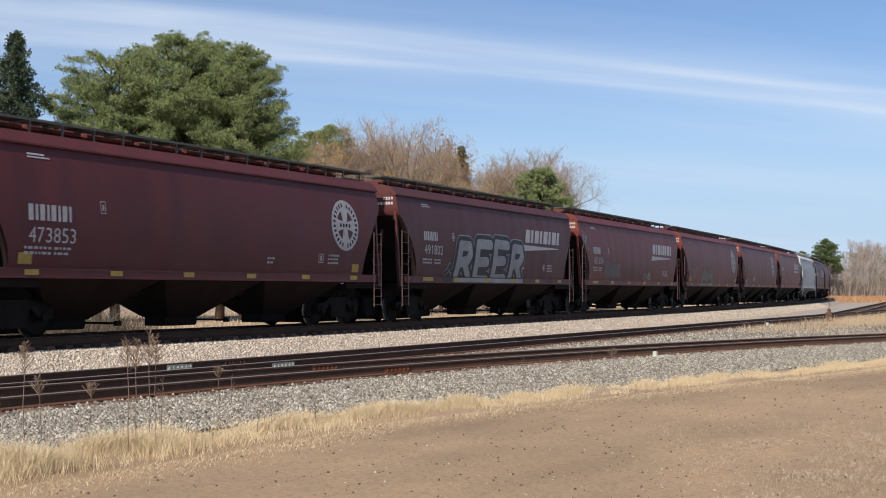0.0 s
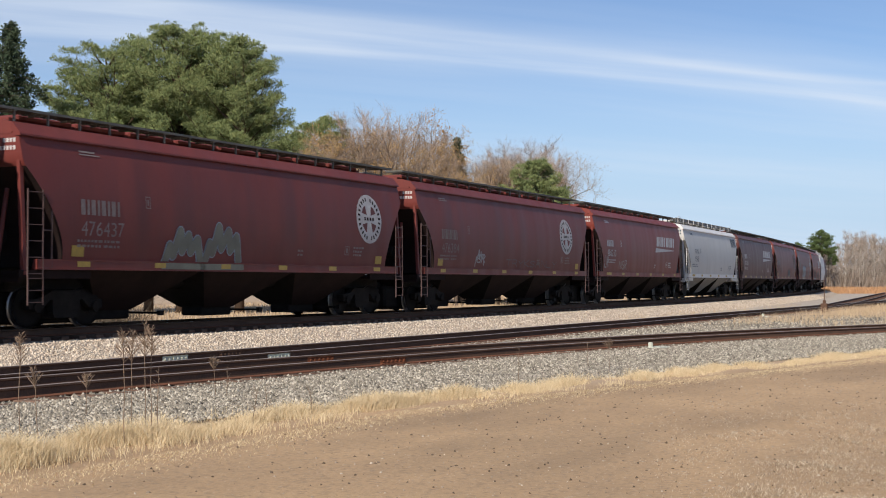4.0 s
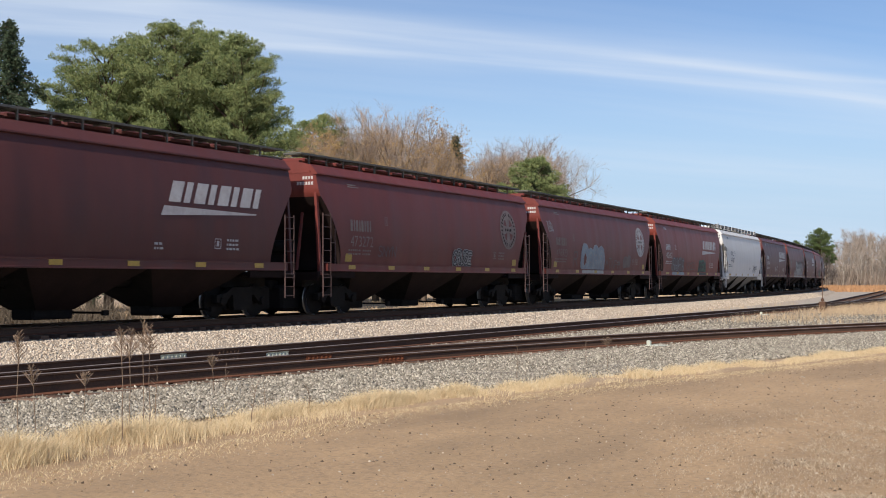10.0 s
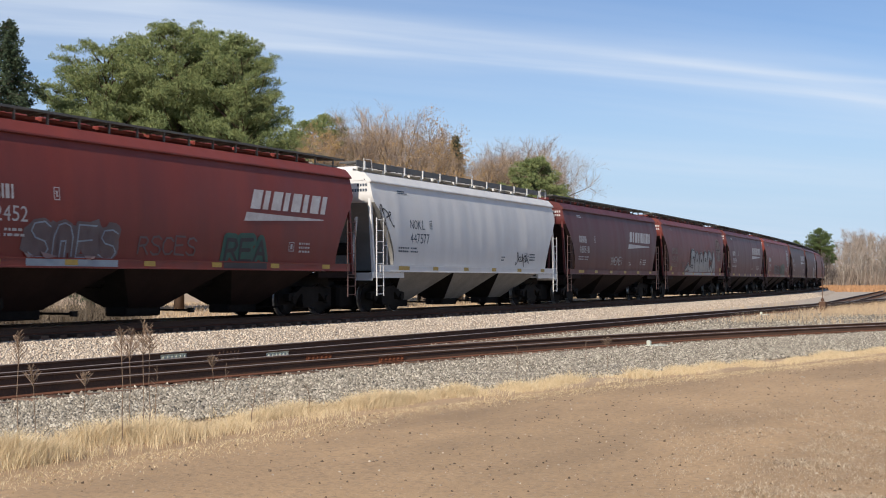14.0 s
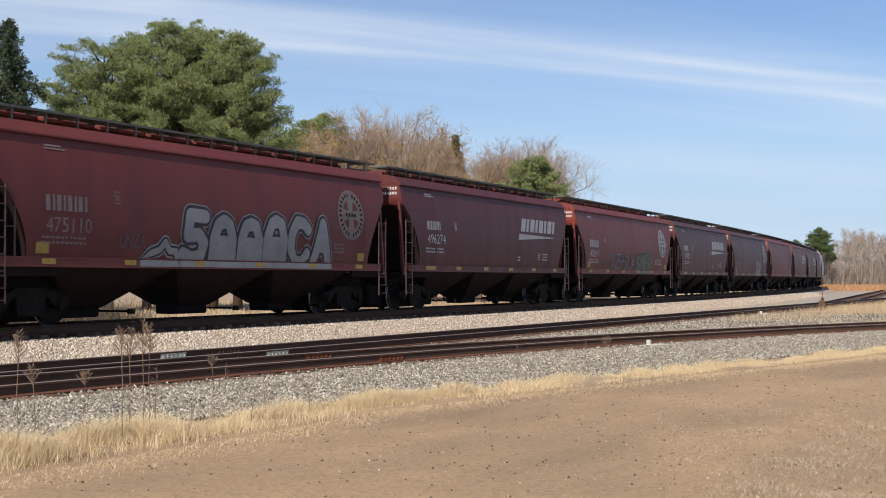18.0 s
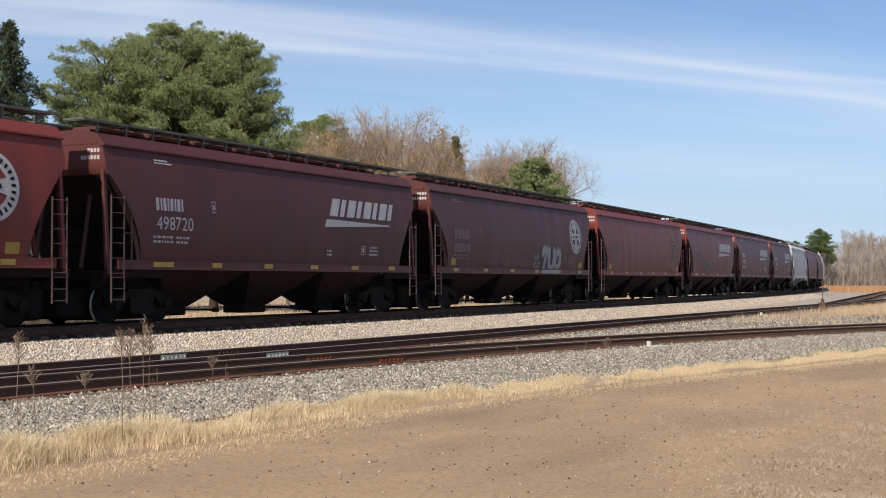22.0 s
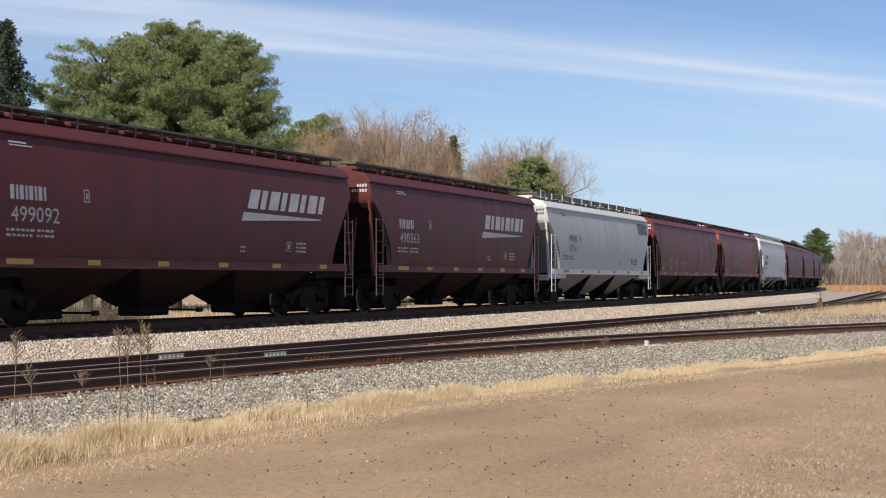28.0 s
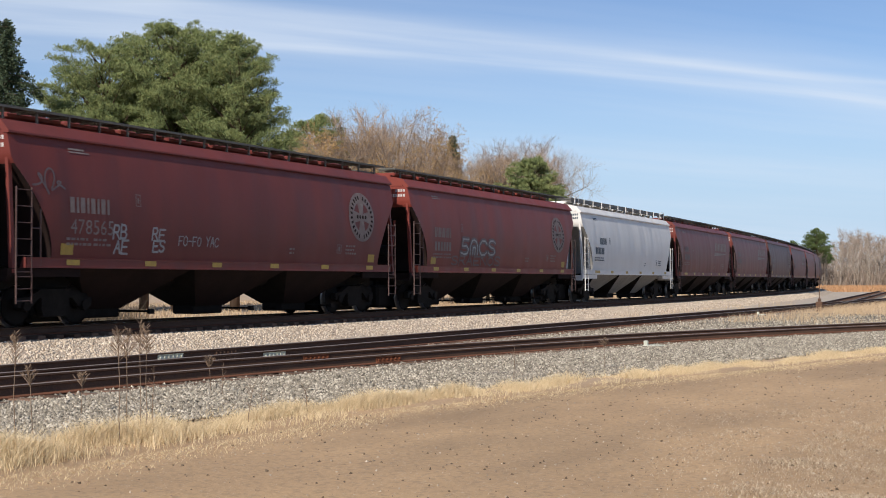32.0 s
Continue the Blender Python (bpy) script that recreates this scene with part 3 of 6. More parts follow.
def scatter_stones():
    rnd = np.random.default_rng(11)
    # main bed, near shoulder and crown
    n = 52000
    s = 11 + 125 * rnd.random(n) ** 2.0
    d = rnd.uniform(-3.6, -1.0, n)
    d2 = rnd.uniform(0.85, 2.6, 5000)
    d[:5000] = d2
    th = s / R_MAIN
    z = np.where(np.abs(d) < 1.75, Z_MAIN - 0.29, Z_MAIN - 0.29 - (np.abs(d) - 1.75) * 0.303)
    spots = np.stack([X_MAIN + (R_MAIN - d) * np.sin(th), Y_MAIN + R_MAIN - (R_MAIN - d) * np.cos(th), z], -1)
    stones("ballast_stones_main", STONE_PINK, "pinkish crushed ballast stones", spots, rnd, 0.018, 0.038)
    # sidings
    n = 30000
    x = 7 + 55 * rnd.random(n) ** 1.5
    pick = rnd.random(n) < 0.5
    w = rnd.uniform(-1.9, 1.95, n)
    th = np.where(pick, 0.0, np.clip((x - 9.0) / R_CURVE, 0, 1.0))
    px = np.where(pick, x, np.where(x < 9, x, 9.0 + R_CURVE * np.sin(th)))
    py = np.where(pick, 16.85, 14.83 - R_CURVE * (1 - np.cos(th)))
    zz = np.where(np.abs(w) < 1.5, Z_SIDE - 0.20, Z_SIDE - 0.20 - (np.abs(w) - 1.5) * 0.2)
    spots = np.stack([px + w * np.sin(th), py + w * np.cos(th), zz], -1)
    stones("ballast_stones_siding", STONE_GREY, "grey crushed ballast stones", spots, rnd, 0.02, 0.038)
    n = 72000
    x = 6.5 + 40 * rnd.random(n) ** 1.4
    q = rnd.random(n)
    y = (near_line(x) - 1.3) + ((apron_edge(x) - 0.2) - (near_line(x) - 1.3)) * q
    spots = np.stack([x, y, apron_z(x, y) + 0.008], -1)
    stones("gravel_stones", STONE_GREY, "grey gravel stones beside the sidings", spots, rnd, 0.014, 0.033)
    # between the sidings
    n = 15000
    x = 22 + 42 * rnd.random(n) ** 1.2
    lo, hi = near_line(x) + 1.7, 16.85 - 1.7
    keep = lo < hi
    x, lo = x[keep], lo[keep]
    y = lo + (hi - lo) * rnd.random(len(x))
    stones("gravel_stones_between", STONE_GREY, "grey gravel stones between the sidings", np.stack([x, y, np.full(len(x), -0.485)], -1), rnd, 0.022, 0.042)
    # pebbles on the lot
    n = 4200
    x, y = rnd.uniform(6, 34, n), rnd.uniform(-3, 8.6, n)
    keep = y < grass_edge(x)
    x, y = x[keep], y[keep]
    z = np.array([ground_height(a, b) for a, b in zip(x, y)]) + 0.002
    stones("lot_pebbles", PEBBLE, "small stones strewn over the sandy lot", np.stack([x, y, z], -1), rnd, 0.004, 0.017)
    # pale chips and leaf scraps in the lot's trodden corner
    n = 4200
    ahead, aside = rnd.uniform(8.0, 24, n), rnd.uniform(-0.15, 0.42, n)
    keep = rnd.random(n) < np.clip((aside + 0.12) * 1.9, 0, 1)
    ahead, aside = ahead[keep], (aside * ahead)[keep]
    ca, sa = math.cos(radians(28.2846)), math.sin(radians(28.2846))
    x, y = ca * ahead + sa * aside, sa * ahead - ca * aside
    keep = y < grass_edge(x) - 0.2
    x, y = x[keep], y[keep]
    z = np.array([ground_height(a, b) for a, b in zip(x, y)]) + 0.002
    stones("lot_chips", CHIPS, "pale stone chips and leaf scraps on the sandy lot", np.stack([x, y, z], -1), rnd, 0.003, 0.009)


scatter_stones()


def blades(name, label, x, y, z, height, width, mat, rnd, lean=0.45):
    """Dry grass: each blade a bent strip of two quads, all in one mesh."""
    n = len(x)
    a = rnd.uniform(0, math.tau, n)
    h = height * rnd.uniform(0.55, 1.25, n)
    l1 = h * lean * rnd.uniform(0.1, 0.6, n)
    l2 = h * lean * rnd.uniform(0.5, 1.6, n)
    b = rnd.uniform(0, math.tau, n)
    ux, uy = np.cos(a) * width / 2, np.sin(a) * width / 2
    dx, dy = np.cos(b), np.sin(b)
    v = np.empty((n, 5, 3))
    v[:, 0] = np.stack([x - ux, y - uy, z - 0.02], -1)
    v[:, 1] = np.stack([x + ux, y + uy, z - 0.02], -1)
    v[:, 2] = np.stack([x + dx * l1 - ux * 0.8, y + dy * l1 - uy * 0.8, z + h * 0.55], -1)
    v[:, 3] = np.stack([x + dx * l1 + ux * 0.8, y + dy * l1 + uy * 0.8, z + h * 0.55], -1)
    v[:, 4] = np.stack([x + dx * l2, y + dy * l2, z + h], -1)
    tri = np.array([(0, 1, 3), (0, 3, 2), (2, 3, 4)])
    faces = (tri[None] + 5 * np.arange(n)[:, None, None]).reshape(-1, 3)
    return tagged(new(name, fast_mesh(name, v.reshape(-1, 3), faces, mat)), label, "grass", kind="stuff")


def grow_grass():
    rnd = np.random.default_rng(4)
    n = 125000
    x = 5.0 + 40 * rnd.random(n) ** 1.6
    q = rnd.normal(0.56, 0.20, n)
    y = grass_edge(x) + (apron_edge(x) - 0.1 - grass_edge(x)) * q
    clump = np.array([noise.noise((a * 1.1, b * 1.6, 2)) for a, b in zip(x, y)])
    keep = clump + rnd.uniform(-0.3, 0.3, n) > -0.08
    x, y, clump = x[keep], y[keep], clump[keep]
    z = np.array([ground_height(a, b) for a, b in zip(x, y)])
    h = np.clip(0.115 + 0.22 * clump, 0.03, 0.29) * np.clip(1.2 - (x - 8) * 0.03, 0.5, 1.2)
    blades("verge_grass", "dry straw-coloured grass along the gravel edge", x, y, z, h, 0.0048, STRAW, rnd, 0.8)
    # flattened straw on the lot's edge and in its near corner
    n = 16000
    x = rnd.uniform(6, 40, n)
    y = grass_edge(x) - np.abs(rnd.normal(0, 0.35, n))
    z = np.array([ground_height(a, b) for a, b in zip(x, y)])
    blades("flat_straw", "flattened dry straw at the lot's edge", x, y, z, np.full(len(x), 0.026), 0.005, STRAW, rnd, 2.6)
    n = 170000
    ahead, aside = rnd.uniform(8.5, 19, n), rnd.uniform(0.10, 0.42, n)
    keep = rnd.random(n) < np.clip((aside - 0.15) * 4.0, 0, 1) * np.clip(1.6 - (ahead - 9) * 0.17, 0.03, 1)
    ahead, aside = ahead[keep], (aside * ahead)[keep]
    ca, sa = math.cos(radians(28.2846)), math.sin(radians(28.2846))
    x, y = ca * ahead + sa * aside, sa * ahead - ca * aside
    clump = np.array([noise.noise((a * 1.7, b * 1.7, 6)) for a, b in zip(x, y)])
    keep = clump + rnd.uniform(-0.6, 0.6, len(x)) > -0.05
    x, y, clump = x[keep], y[keep], clump[keep]
    z = np.array([ground_height(a, b) for a, b in zip(x, y)]) + 0.004
    blades("corner_straw", "thin matted straw and dry grass on sandy ground", x, y, z, np.clip(0.016 + 0.035 * clump, 0.008, 0.036), 0.0038, LITTER, rnd, 2.6)
    # taller field grass between and beyond the tracks
    n = 120000
    x = rnd.uniform(38, 175, n)
    y = rnd.uniform(-10, 19.5, n)
    ny = np.where(x < 64, near_line(x), -99)
    keep = (np.abs(y - ny) > 3.0) & (np.abs(y - 16.85 - 0.125 * np.maximum(0, x - 85)) > 2.3) & (np.abs(y - 16.85) > 2.2) & (y < 19 + (x * x) / 1900.0)
    keep &= (y > ny + 2) | (x > 66) | (y < apron_edge(x) - 0.4)
    keep &= ~((x < 52) & (y < apron_edge(x)))
    x, y = x[keep], y[keep]
    patch = np.array([noise.noise((a * 0.12, b * 0.25, 5)) for a, b in zip(x, y)])
    keep = (patch > -0.25) & ((x > 53 + 12 * patch + rnd.normal(0, 4, len(x))) | (y < apron_edge(x)))
    x, y = x[keep], y[keep]
    z = np.array([ground_height(a, b) for a, b in zip(x, y)])
    blades("field_grass", "tall dry tan field grass between the tracks", x, y, z, np.full(len(x), 0.38), 0.015, STRAW_DULL, rnd)
    # field beyond the train
    n = 40000
    x = rnd.uniform(5, 190, n)
    y = 31.0 + x * x / 1880.0 + 30 * rnd.random(n) ** 1.3
    z = np.array([ground_height(a, b) for a, b in zip(x, y)])
    blades("meadow_grass", "dry tan grass behind the railway line", x, y, z, np.full(len(x), 0.22), 0.03, STRAW_DULL, rnd)
    # rank brush on the bank behind the main line, shade painted into its colour
    n = 30000
    x = rnd.uniform(0, 33, n)
    y = 27.0 + x * x / 1880.0 + 6 * rnd.random(n)
    keep = np.array([noise.noise((a * 0.35, b * 0.35, 9)) for a, b in zip(x, y)]) + rnd.uniform(-0.3, 0.3, n) > -0.15
    x, y = x[keep], y[keep]
    z = np.array([ground_height(a, b) for a, b in zip(x, y)])
    blades("bank_brush", "grey-brown brush and dead stalks behind the railway line, shade in their colour", x, y, z, rnd.uniform(0.5, 1.4, len(x)), 0.02, BRUSH_SHADED, rnd, 0.5)


grow_grass()


def tall_weed(x, y, height, seed, head):
    """A dead stalk with a feathery seed head."""
    rnd = random.Random(seed)
    z = ground_height(x, y)
    ob = thing("tall_weed", "dead brown weed stalk with a feathery seed head" if head else "thin dead brown weed stalk", "weed", "weeds along the gravel", at=pose(x, y, z - 0.02))
    lean = (rnd.uniform(-0.05, 0.05), rnd.uniform(-0.05, 0.05))
    pts = [(lean[0] * q * q + 0.01 * math.sin(q * 9 + seed), lean[1] * q * q, height * q) for q in (0, 0.25, 0.5, 0.75, 1)]
    g = Geo().tube(pts, [0.006, 0.005, 0.0045, 0.004, 0.002], 5)
    part("stalk", g, WEED, ob)
    tw = Geo()
    for k in range(46 if head else 10):
        q = rnd.uniform(0.72, 1.0) if head else rnd.uniform(0.3, 1.0)
        a, r = rnd.uniform(0, math.tau), (0.02 + 0.10 * (1.04 - q) / 0.32) * rnd.uniform(0.6, 1.2) if head else rnd.uniform(0.03, 0.07)
        bx, by, bz = lean[0] * q * q, lean[1] * q * q, height * q
        tip = (bx + r * math.cos(a), by + r * math.sin(a), bz + r * rnd.uniform(0.8, 1.5))
        tw.tube([(bx, by, bz), tip], [0.0025, 0.0042 if head else 0.003], 3)
    tagged(part("seed_head" if head else "side_twig", tw.mesh("seed_head", WEED, normals=False), None, ob), kind="stuff")
    return ob


for k, (x, y, h, head) in enumerate((
        (9.17, 9.77, 1.22, True), (10.27, 10.66, 0.78, True), (12.08, 11.68, 0.56, True), (10.17, 9.3, 1.24, True), (10.57, 9.57, 1.2, True), (10.92, 9.68, 1.27, True),
        (10.87, 9.55, 1.23, True), (11.11, 9.67, 0.8, False), (15.08, 12.0, 0.6, True), (15.16, 11.85, 0.48, False), (19.98, 9.3, 0.58, False), (23.83, 9.56, 0.52, False),
        (22.96, 8.77, 0.6, True), (13.1, 9.6, 0.42, False), (13.8, 9.4, 0.35, False), (12.4, 9.3, 0.5, False), (9.6, 10.6, 0.6, False))):
    tall_weed(x, y, h, k, head)


# ---- fittings on the sidings ----
def joint_bar(track, line, s, side, z, mat, label):
    """Fishplate with bolts on the near face of a rail."""
    x, y, th = line(s)
    g = Geo().prism([(-0.012, -0.155), (-0.062, -0.15), (-0.03, -0.12), (-0.028, -0.06), (-0.045, -0.045), (-0.012, -0.04)], "x", -0.40, 0.40)
    for k in range(6):
        c = -0.33 + 0.132 * k
        g.box((c - 0.017, -0.062, -0.112), (c + 0.017, -0.024, -0.078))
    ob = part("joint_bar", g, mat, track, label)
    ob.matrix_basis = pose(x - side * math.sin(th), y + side * math.cos(th), z, 0, 0, math.degrees(th))


for track, line, s, side, mat, label in (
        (track_siding, siding_far, 20.75, 0.755, JOINT_PALE, "pale galvanised joint bar"), (track_siding, siding_far, 22.35, -0.755, JOINT_PALE, "pale galvanised joint bar"),
        (track_siding, siding_far, 22.6, 0.755, RAIL_RUST, "rusty joint bar"), (track_siding, siding_far, 20.6, -0.755, RAIL_RUST, "rusty joint bar"),
        (track_curve, siding_near, 21.8, 0.755, JOINT_RUST, "rusty joint bar"), (track_curve, siding_near, 22.3, -0.755, JOINT_RUST, "rusty joint bar")):
    joint_bar(track, line, s, side, Z_SIDE, mat, label)


def marker_block(x, y, z, turn):
    ob = thing("clearance_marker", "small white-painted block beside the siding rail", "marker", "white markers by the rails", at=pose(x, y, z, 0, 0, turn))
    part("block", Geo().box((-0.05, -0.05, 0), (0.05, 0.05, 0.17), cut=0.015), JOINT_PALE, ob)
    part("base_plate", Geo().box((-0.10, -0.30, 0.0), (0.42, 0.06, 0.055), cut=0.01), JOINT_PALE, ob)


marker_block(31.03, 10.73, -0.52, -14)
marker_block(32.72, 12.78, -0.52, -10)
marker_block(62.0, 15.7, -0.52, 0)


def switch_stand(x, y):
    z = -0.52
    ob = thing("switch_stand", "rusty steel switch stand with a thin mast", "switch stand", at=pose(x, y, z))
    part("base", Geo().box((-0.22, -0.22, 0), (0.22, 0.22, 0.12), cut=0.03).box((-0.18, -0.18, 0.12), (0.18, 0.18, 0.55), cut=0.04), RAIL_RUST, ob)
    part("mast", Geo().tube([(0, 0, 0.5), (0, 0, 1.95)], 0.02, 8), RAIL_RUST, ob)
    part("lamp", Geo().tube([(0, 0, 0.56), (0, 0, 0.72)], [0.09, 0.09], 10), RAIL_RUST, ob)
    part("lever", Geo().tube([(0.1, 0, 0.3), (0.9, 0.05, 0.1)], 0.025, 6), RAIL_RUST, ob)


switch_stand(70.5, 14.5)


# ---- trees ----
def limb_points(a, b, rnd, bend=0.12, n=5):
    a, b = Vector(a), Vector(b)
    d = (b - a).length
    off = Vector((rnd.uniform(-1, 1), rnd.uniform(-1, 1), rnd.uniform(-0.6, 0.9))) * d * bend
    return [a.lerp(b, q) + off * math.sin(math.pi * q) for q in np.linspace(0, 1, n)]


def tufts(name, spots, outward, size, mat, rnd, fan=4, slim=0.15):
    """Needle tufts: a fan of narrow blades round each spot."""
    n = len(spots)
    v = np.empty((n, fan * 2 + 1, 3))
    v[:, 0] = spots
    sz = size * rnd.uniform(0.7, 1.35, (n, 1))
    tri = []
    for k in range(fan):
        d = rnd.normal(0, 1, (n, 3)) + outward * 0.9
        d /= np.linalg.norm(d, axis=1)[:, None] + 1e-6
        side = np.cross(d, rnd.normal(0, 1, (n, 3)))
        side /= np.linalg.norm(side, axis=1)[:, None] + 1e-6
        v[:, 1 + 2 * k] = spots + d * sz + side * sz * slim
        v[:, 2 + 2 * k] = spots + d * sz * rnd.uniform(0.8, 1.1, (n, 1)) - side * sz * slim
        tri.append((0, 1 + 2 * k, 2 + 2 * k))
    tri = np.array(tri)
    faces = (tri[None] + (fan * 2 + 1) * np.arange(n)[:, None, None]).reshape(-1, 3)
    return fast_mesh(name, v.reshape(-1, 3), faces, mat)


def pine(seed, height, width, base, limbs_wanted, label, needles=NEEDLE, size=0.17, per=116, dome=0.42, clump=0.75):
    """A broad pine: rising limbs that carry flat clumps of needles, with gaps between them."""
    rnd, nr = random.Random(seed), np.random.default_rng(seed)
    ob = thing("pine_tree", label, "tree", "trees behind the railway")
    tip = Vector((rnd.uniform(-0.3, 0.3), rnd.uniform(-0.3, 0.3), height * 0.95))
    trunk = limb_points((0, 0, -0.2), tip, rnd, 0.015, 8)
    part("trunk", Geo().tube(trunk, [0.30 * (1 - 0.125 * k) for k in range(8)], 8), BARK_PINE, ob, smooth=True)
    limbs, spots, outs = Geo(), [], []
    up = np.array([0, 0, 1.0])

    def foliage(c, along, rad):
        m = int(per * rnd.uniform(0.7, 1.3) * (rad / clump) ** 2)
        d = nr.normal(0, 1, (m, 3))
        d /= np.linalg.norm(d, axis=1)[:, None]
        d[:, 2] = np.where(d[:, 2] < -0.25, -d[:, 2] * 0.6, d[:, 2])
        rr = nr.uniform(0.15, 1.0, (m, 1)) ** 0.5
        shape = np.array([1.0, 1.0, 0.55])
        p = d * rr * rad * shape
        p += np.outer(p @ np.array(along), np.array(along)) * 0.45
        spots.append(np.array(c) + p)
        outs.append(d * 0.35 + up * 0.85 + np.array(along) * 0.45)

    for k in range(limbs_wanted):
        q = ((k + 0.5) / limbs_wanted) ** 0.85
        zt = height * (base + (0.985 - base) * q)
        r = width / 2 * max(0.03, 1 - q ** 2.6) ** dome * math.sqrt(rnd.uniform(0.3, 1.15))
        a = k * 2.399963 + rnd.uniform(-0.5, 0.5)
        rise = r * (0.30 + 0.75 * q)
        z0 = max(height * 0.12, min(zt - rise, height * 0.93))
        j = z0 / (height * 0.95) * 7
        p = trunk[int(j)].lerp(trunk[min(7, int(j) + 1)], j - int(j))
        e = Vector((p.x + r * math.cos(a), p.y + r * math.sin(a), zt))
        line = limb_points(p, e, rnd, 0.09, 5)
        limbs.tube(line, [0.06, 0.048, 0.036, 0.024, 0.012], 5)
        along = (e - p).normalized()
        across = along.cross(Vector((0, 0, 1))).normalized() if abs(along.z) < 0.95 else Vector((1, 0, 0))
        count = max(2, int(r * 1.5))
        for i in range(count):
            u = 0.38 + 0.62 * (i + 1) / count
            w = u * 4
            c = line[min(3, int(w))].lerp(line[min(4, int(w) + 1)], w - int(w)) if w < 4 else line[4]
            c = c + across * rnd.uniform(-0.55, 0.55) * r * 0.35 + Vector((0, 0, rnd.uniform(0.0, 0.25)))
            foliage(c, along, clump * rnd.uniform(0.65, 1.15) * (1.05 - 0.3 * (u > 0.95)))
    for k in range(4):                            # upright leading shoots
        foliage(tip + Vector((rnd.uniform(-0.5, 0.5), rnd.uniform(-0.5, 0.5), rnd.uniform(-0.5, 0.35))), Vector((0, 0, 1)), clump * 0.55)
    part("branch_work", limbs.mesh("branch_work", BARK_PINE, normals=False), None, ob)
    tagged(part("crown", tufts("crown", np.concatenate(spots), np.concatenate(outs), size, needles, nr, 6, 0.085), None, ob), kind="stuff")
    return ob


def spruce(seed, height, width, label, needles=NEEDLE_DARK, size=0.2, taper=0.7):
    """A cone of whorled limbs that sag and lift again at their tips, with hanging side shoots and gaps between the whorls."""
    rnd, nr = random.Random(seed), np.random.default_rng(seed)
    ob = thing("spruce_tree", label, "tree", "trees behind the railway")
    part("trunk", Geo().tube([(0, 0, -0.2), (0, 0, height * 0.5), (0, 0, height)], [0.28, 0.14, 0.008], 8), BARK, ob)
    limbs, spots, outs = Geo(), [], []
    z, k = height * 0.10, 0
    while z < height * 0.998:
        q = z / height
        reach = width / 2 * (1 - q) ** taper
        for _ in range(5):
            r = reach * rnd.uniform(0.55, 1.12) + 0.10
            a = k * 2.4 + rnd.uniform(-0.4, 0.4)
            k += 1
            c, sn = math.cos(a), math.sin(a)
            line = [Vector((r * u * c, r * u * sn, z + r * (0.10 * u - 0.55 * u * u + 0.33 * u ** 3))) for u in (0, 0.3, 0.6, 0.85, 1.0)]
            limbs.tube(line, [0.04, 0.032, 0.024, 0.016, 0.008], 4)
            m = int(8 + 38 * r)
            u = nr.random(m) ** 0.75
            at = np.stack([r * u * c, r * u * sn, z + r * (0.10 * u - 0.55 * u * u + 0.33 * u ** 3)], -1)
            wide = nr.normal(0, 0.16, m) * r * (1.1 - u)
            wob = np.stack([-sn * wide, c * wide, -np.abs(nr.normal(0, 0.16, m))], -1)
            spots.append(at + wob)
            outs.append(np.tile(np.array([c * 0.8, sn * 0.8, 0.15]), (m, 1)))
        z += height * 0.028 * (1.25 - 0.6 * q)
    tagged(part("branch_work", limbs.mesh("branch_work", BARK, normals=False), None, ob), kind="stuff")
    tagged(part("crown", tufts("crown", np.concatenate(spots), np.concatenate(outs), size, needles, nr), None, ob), kind="stuff")
    return ob


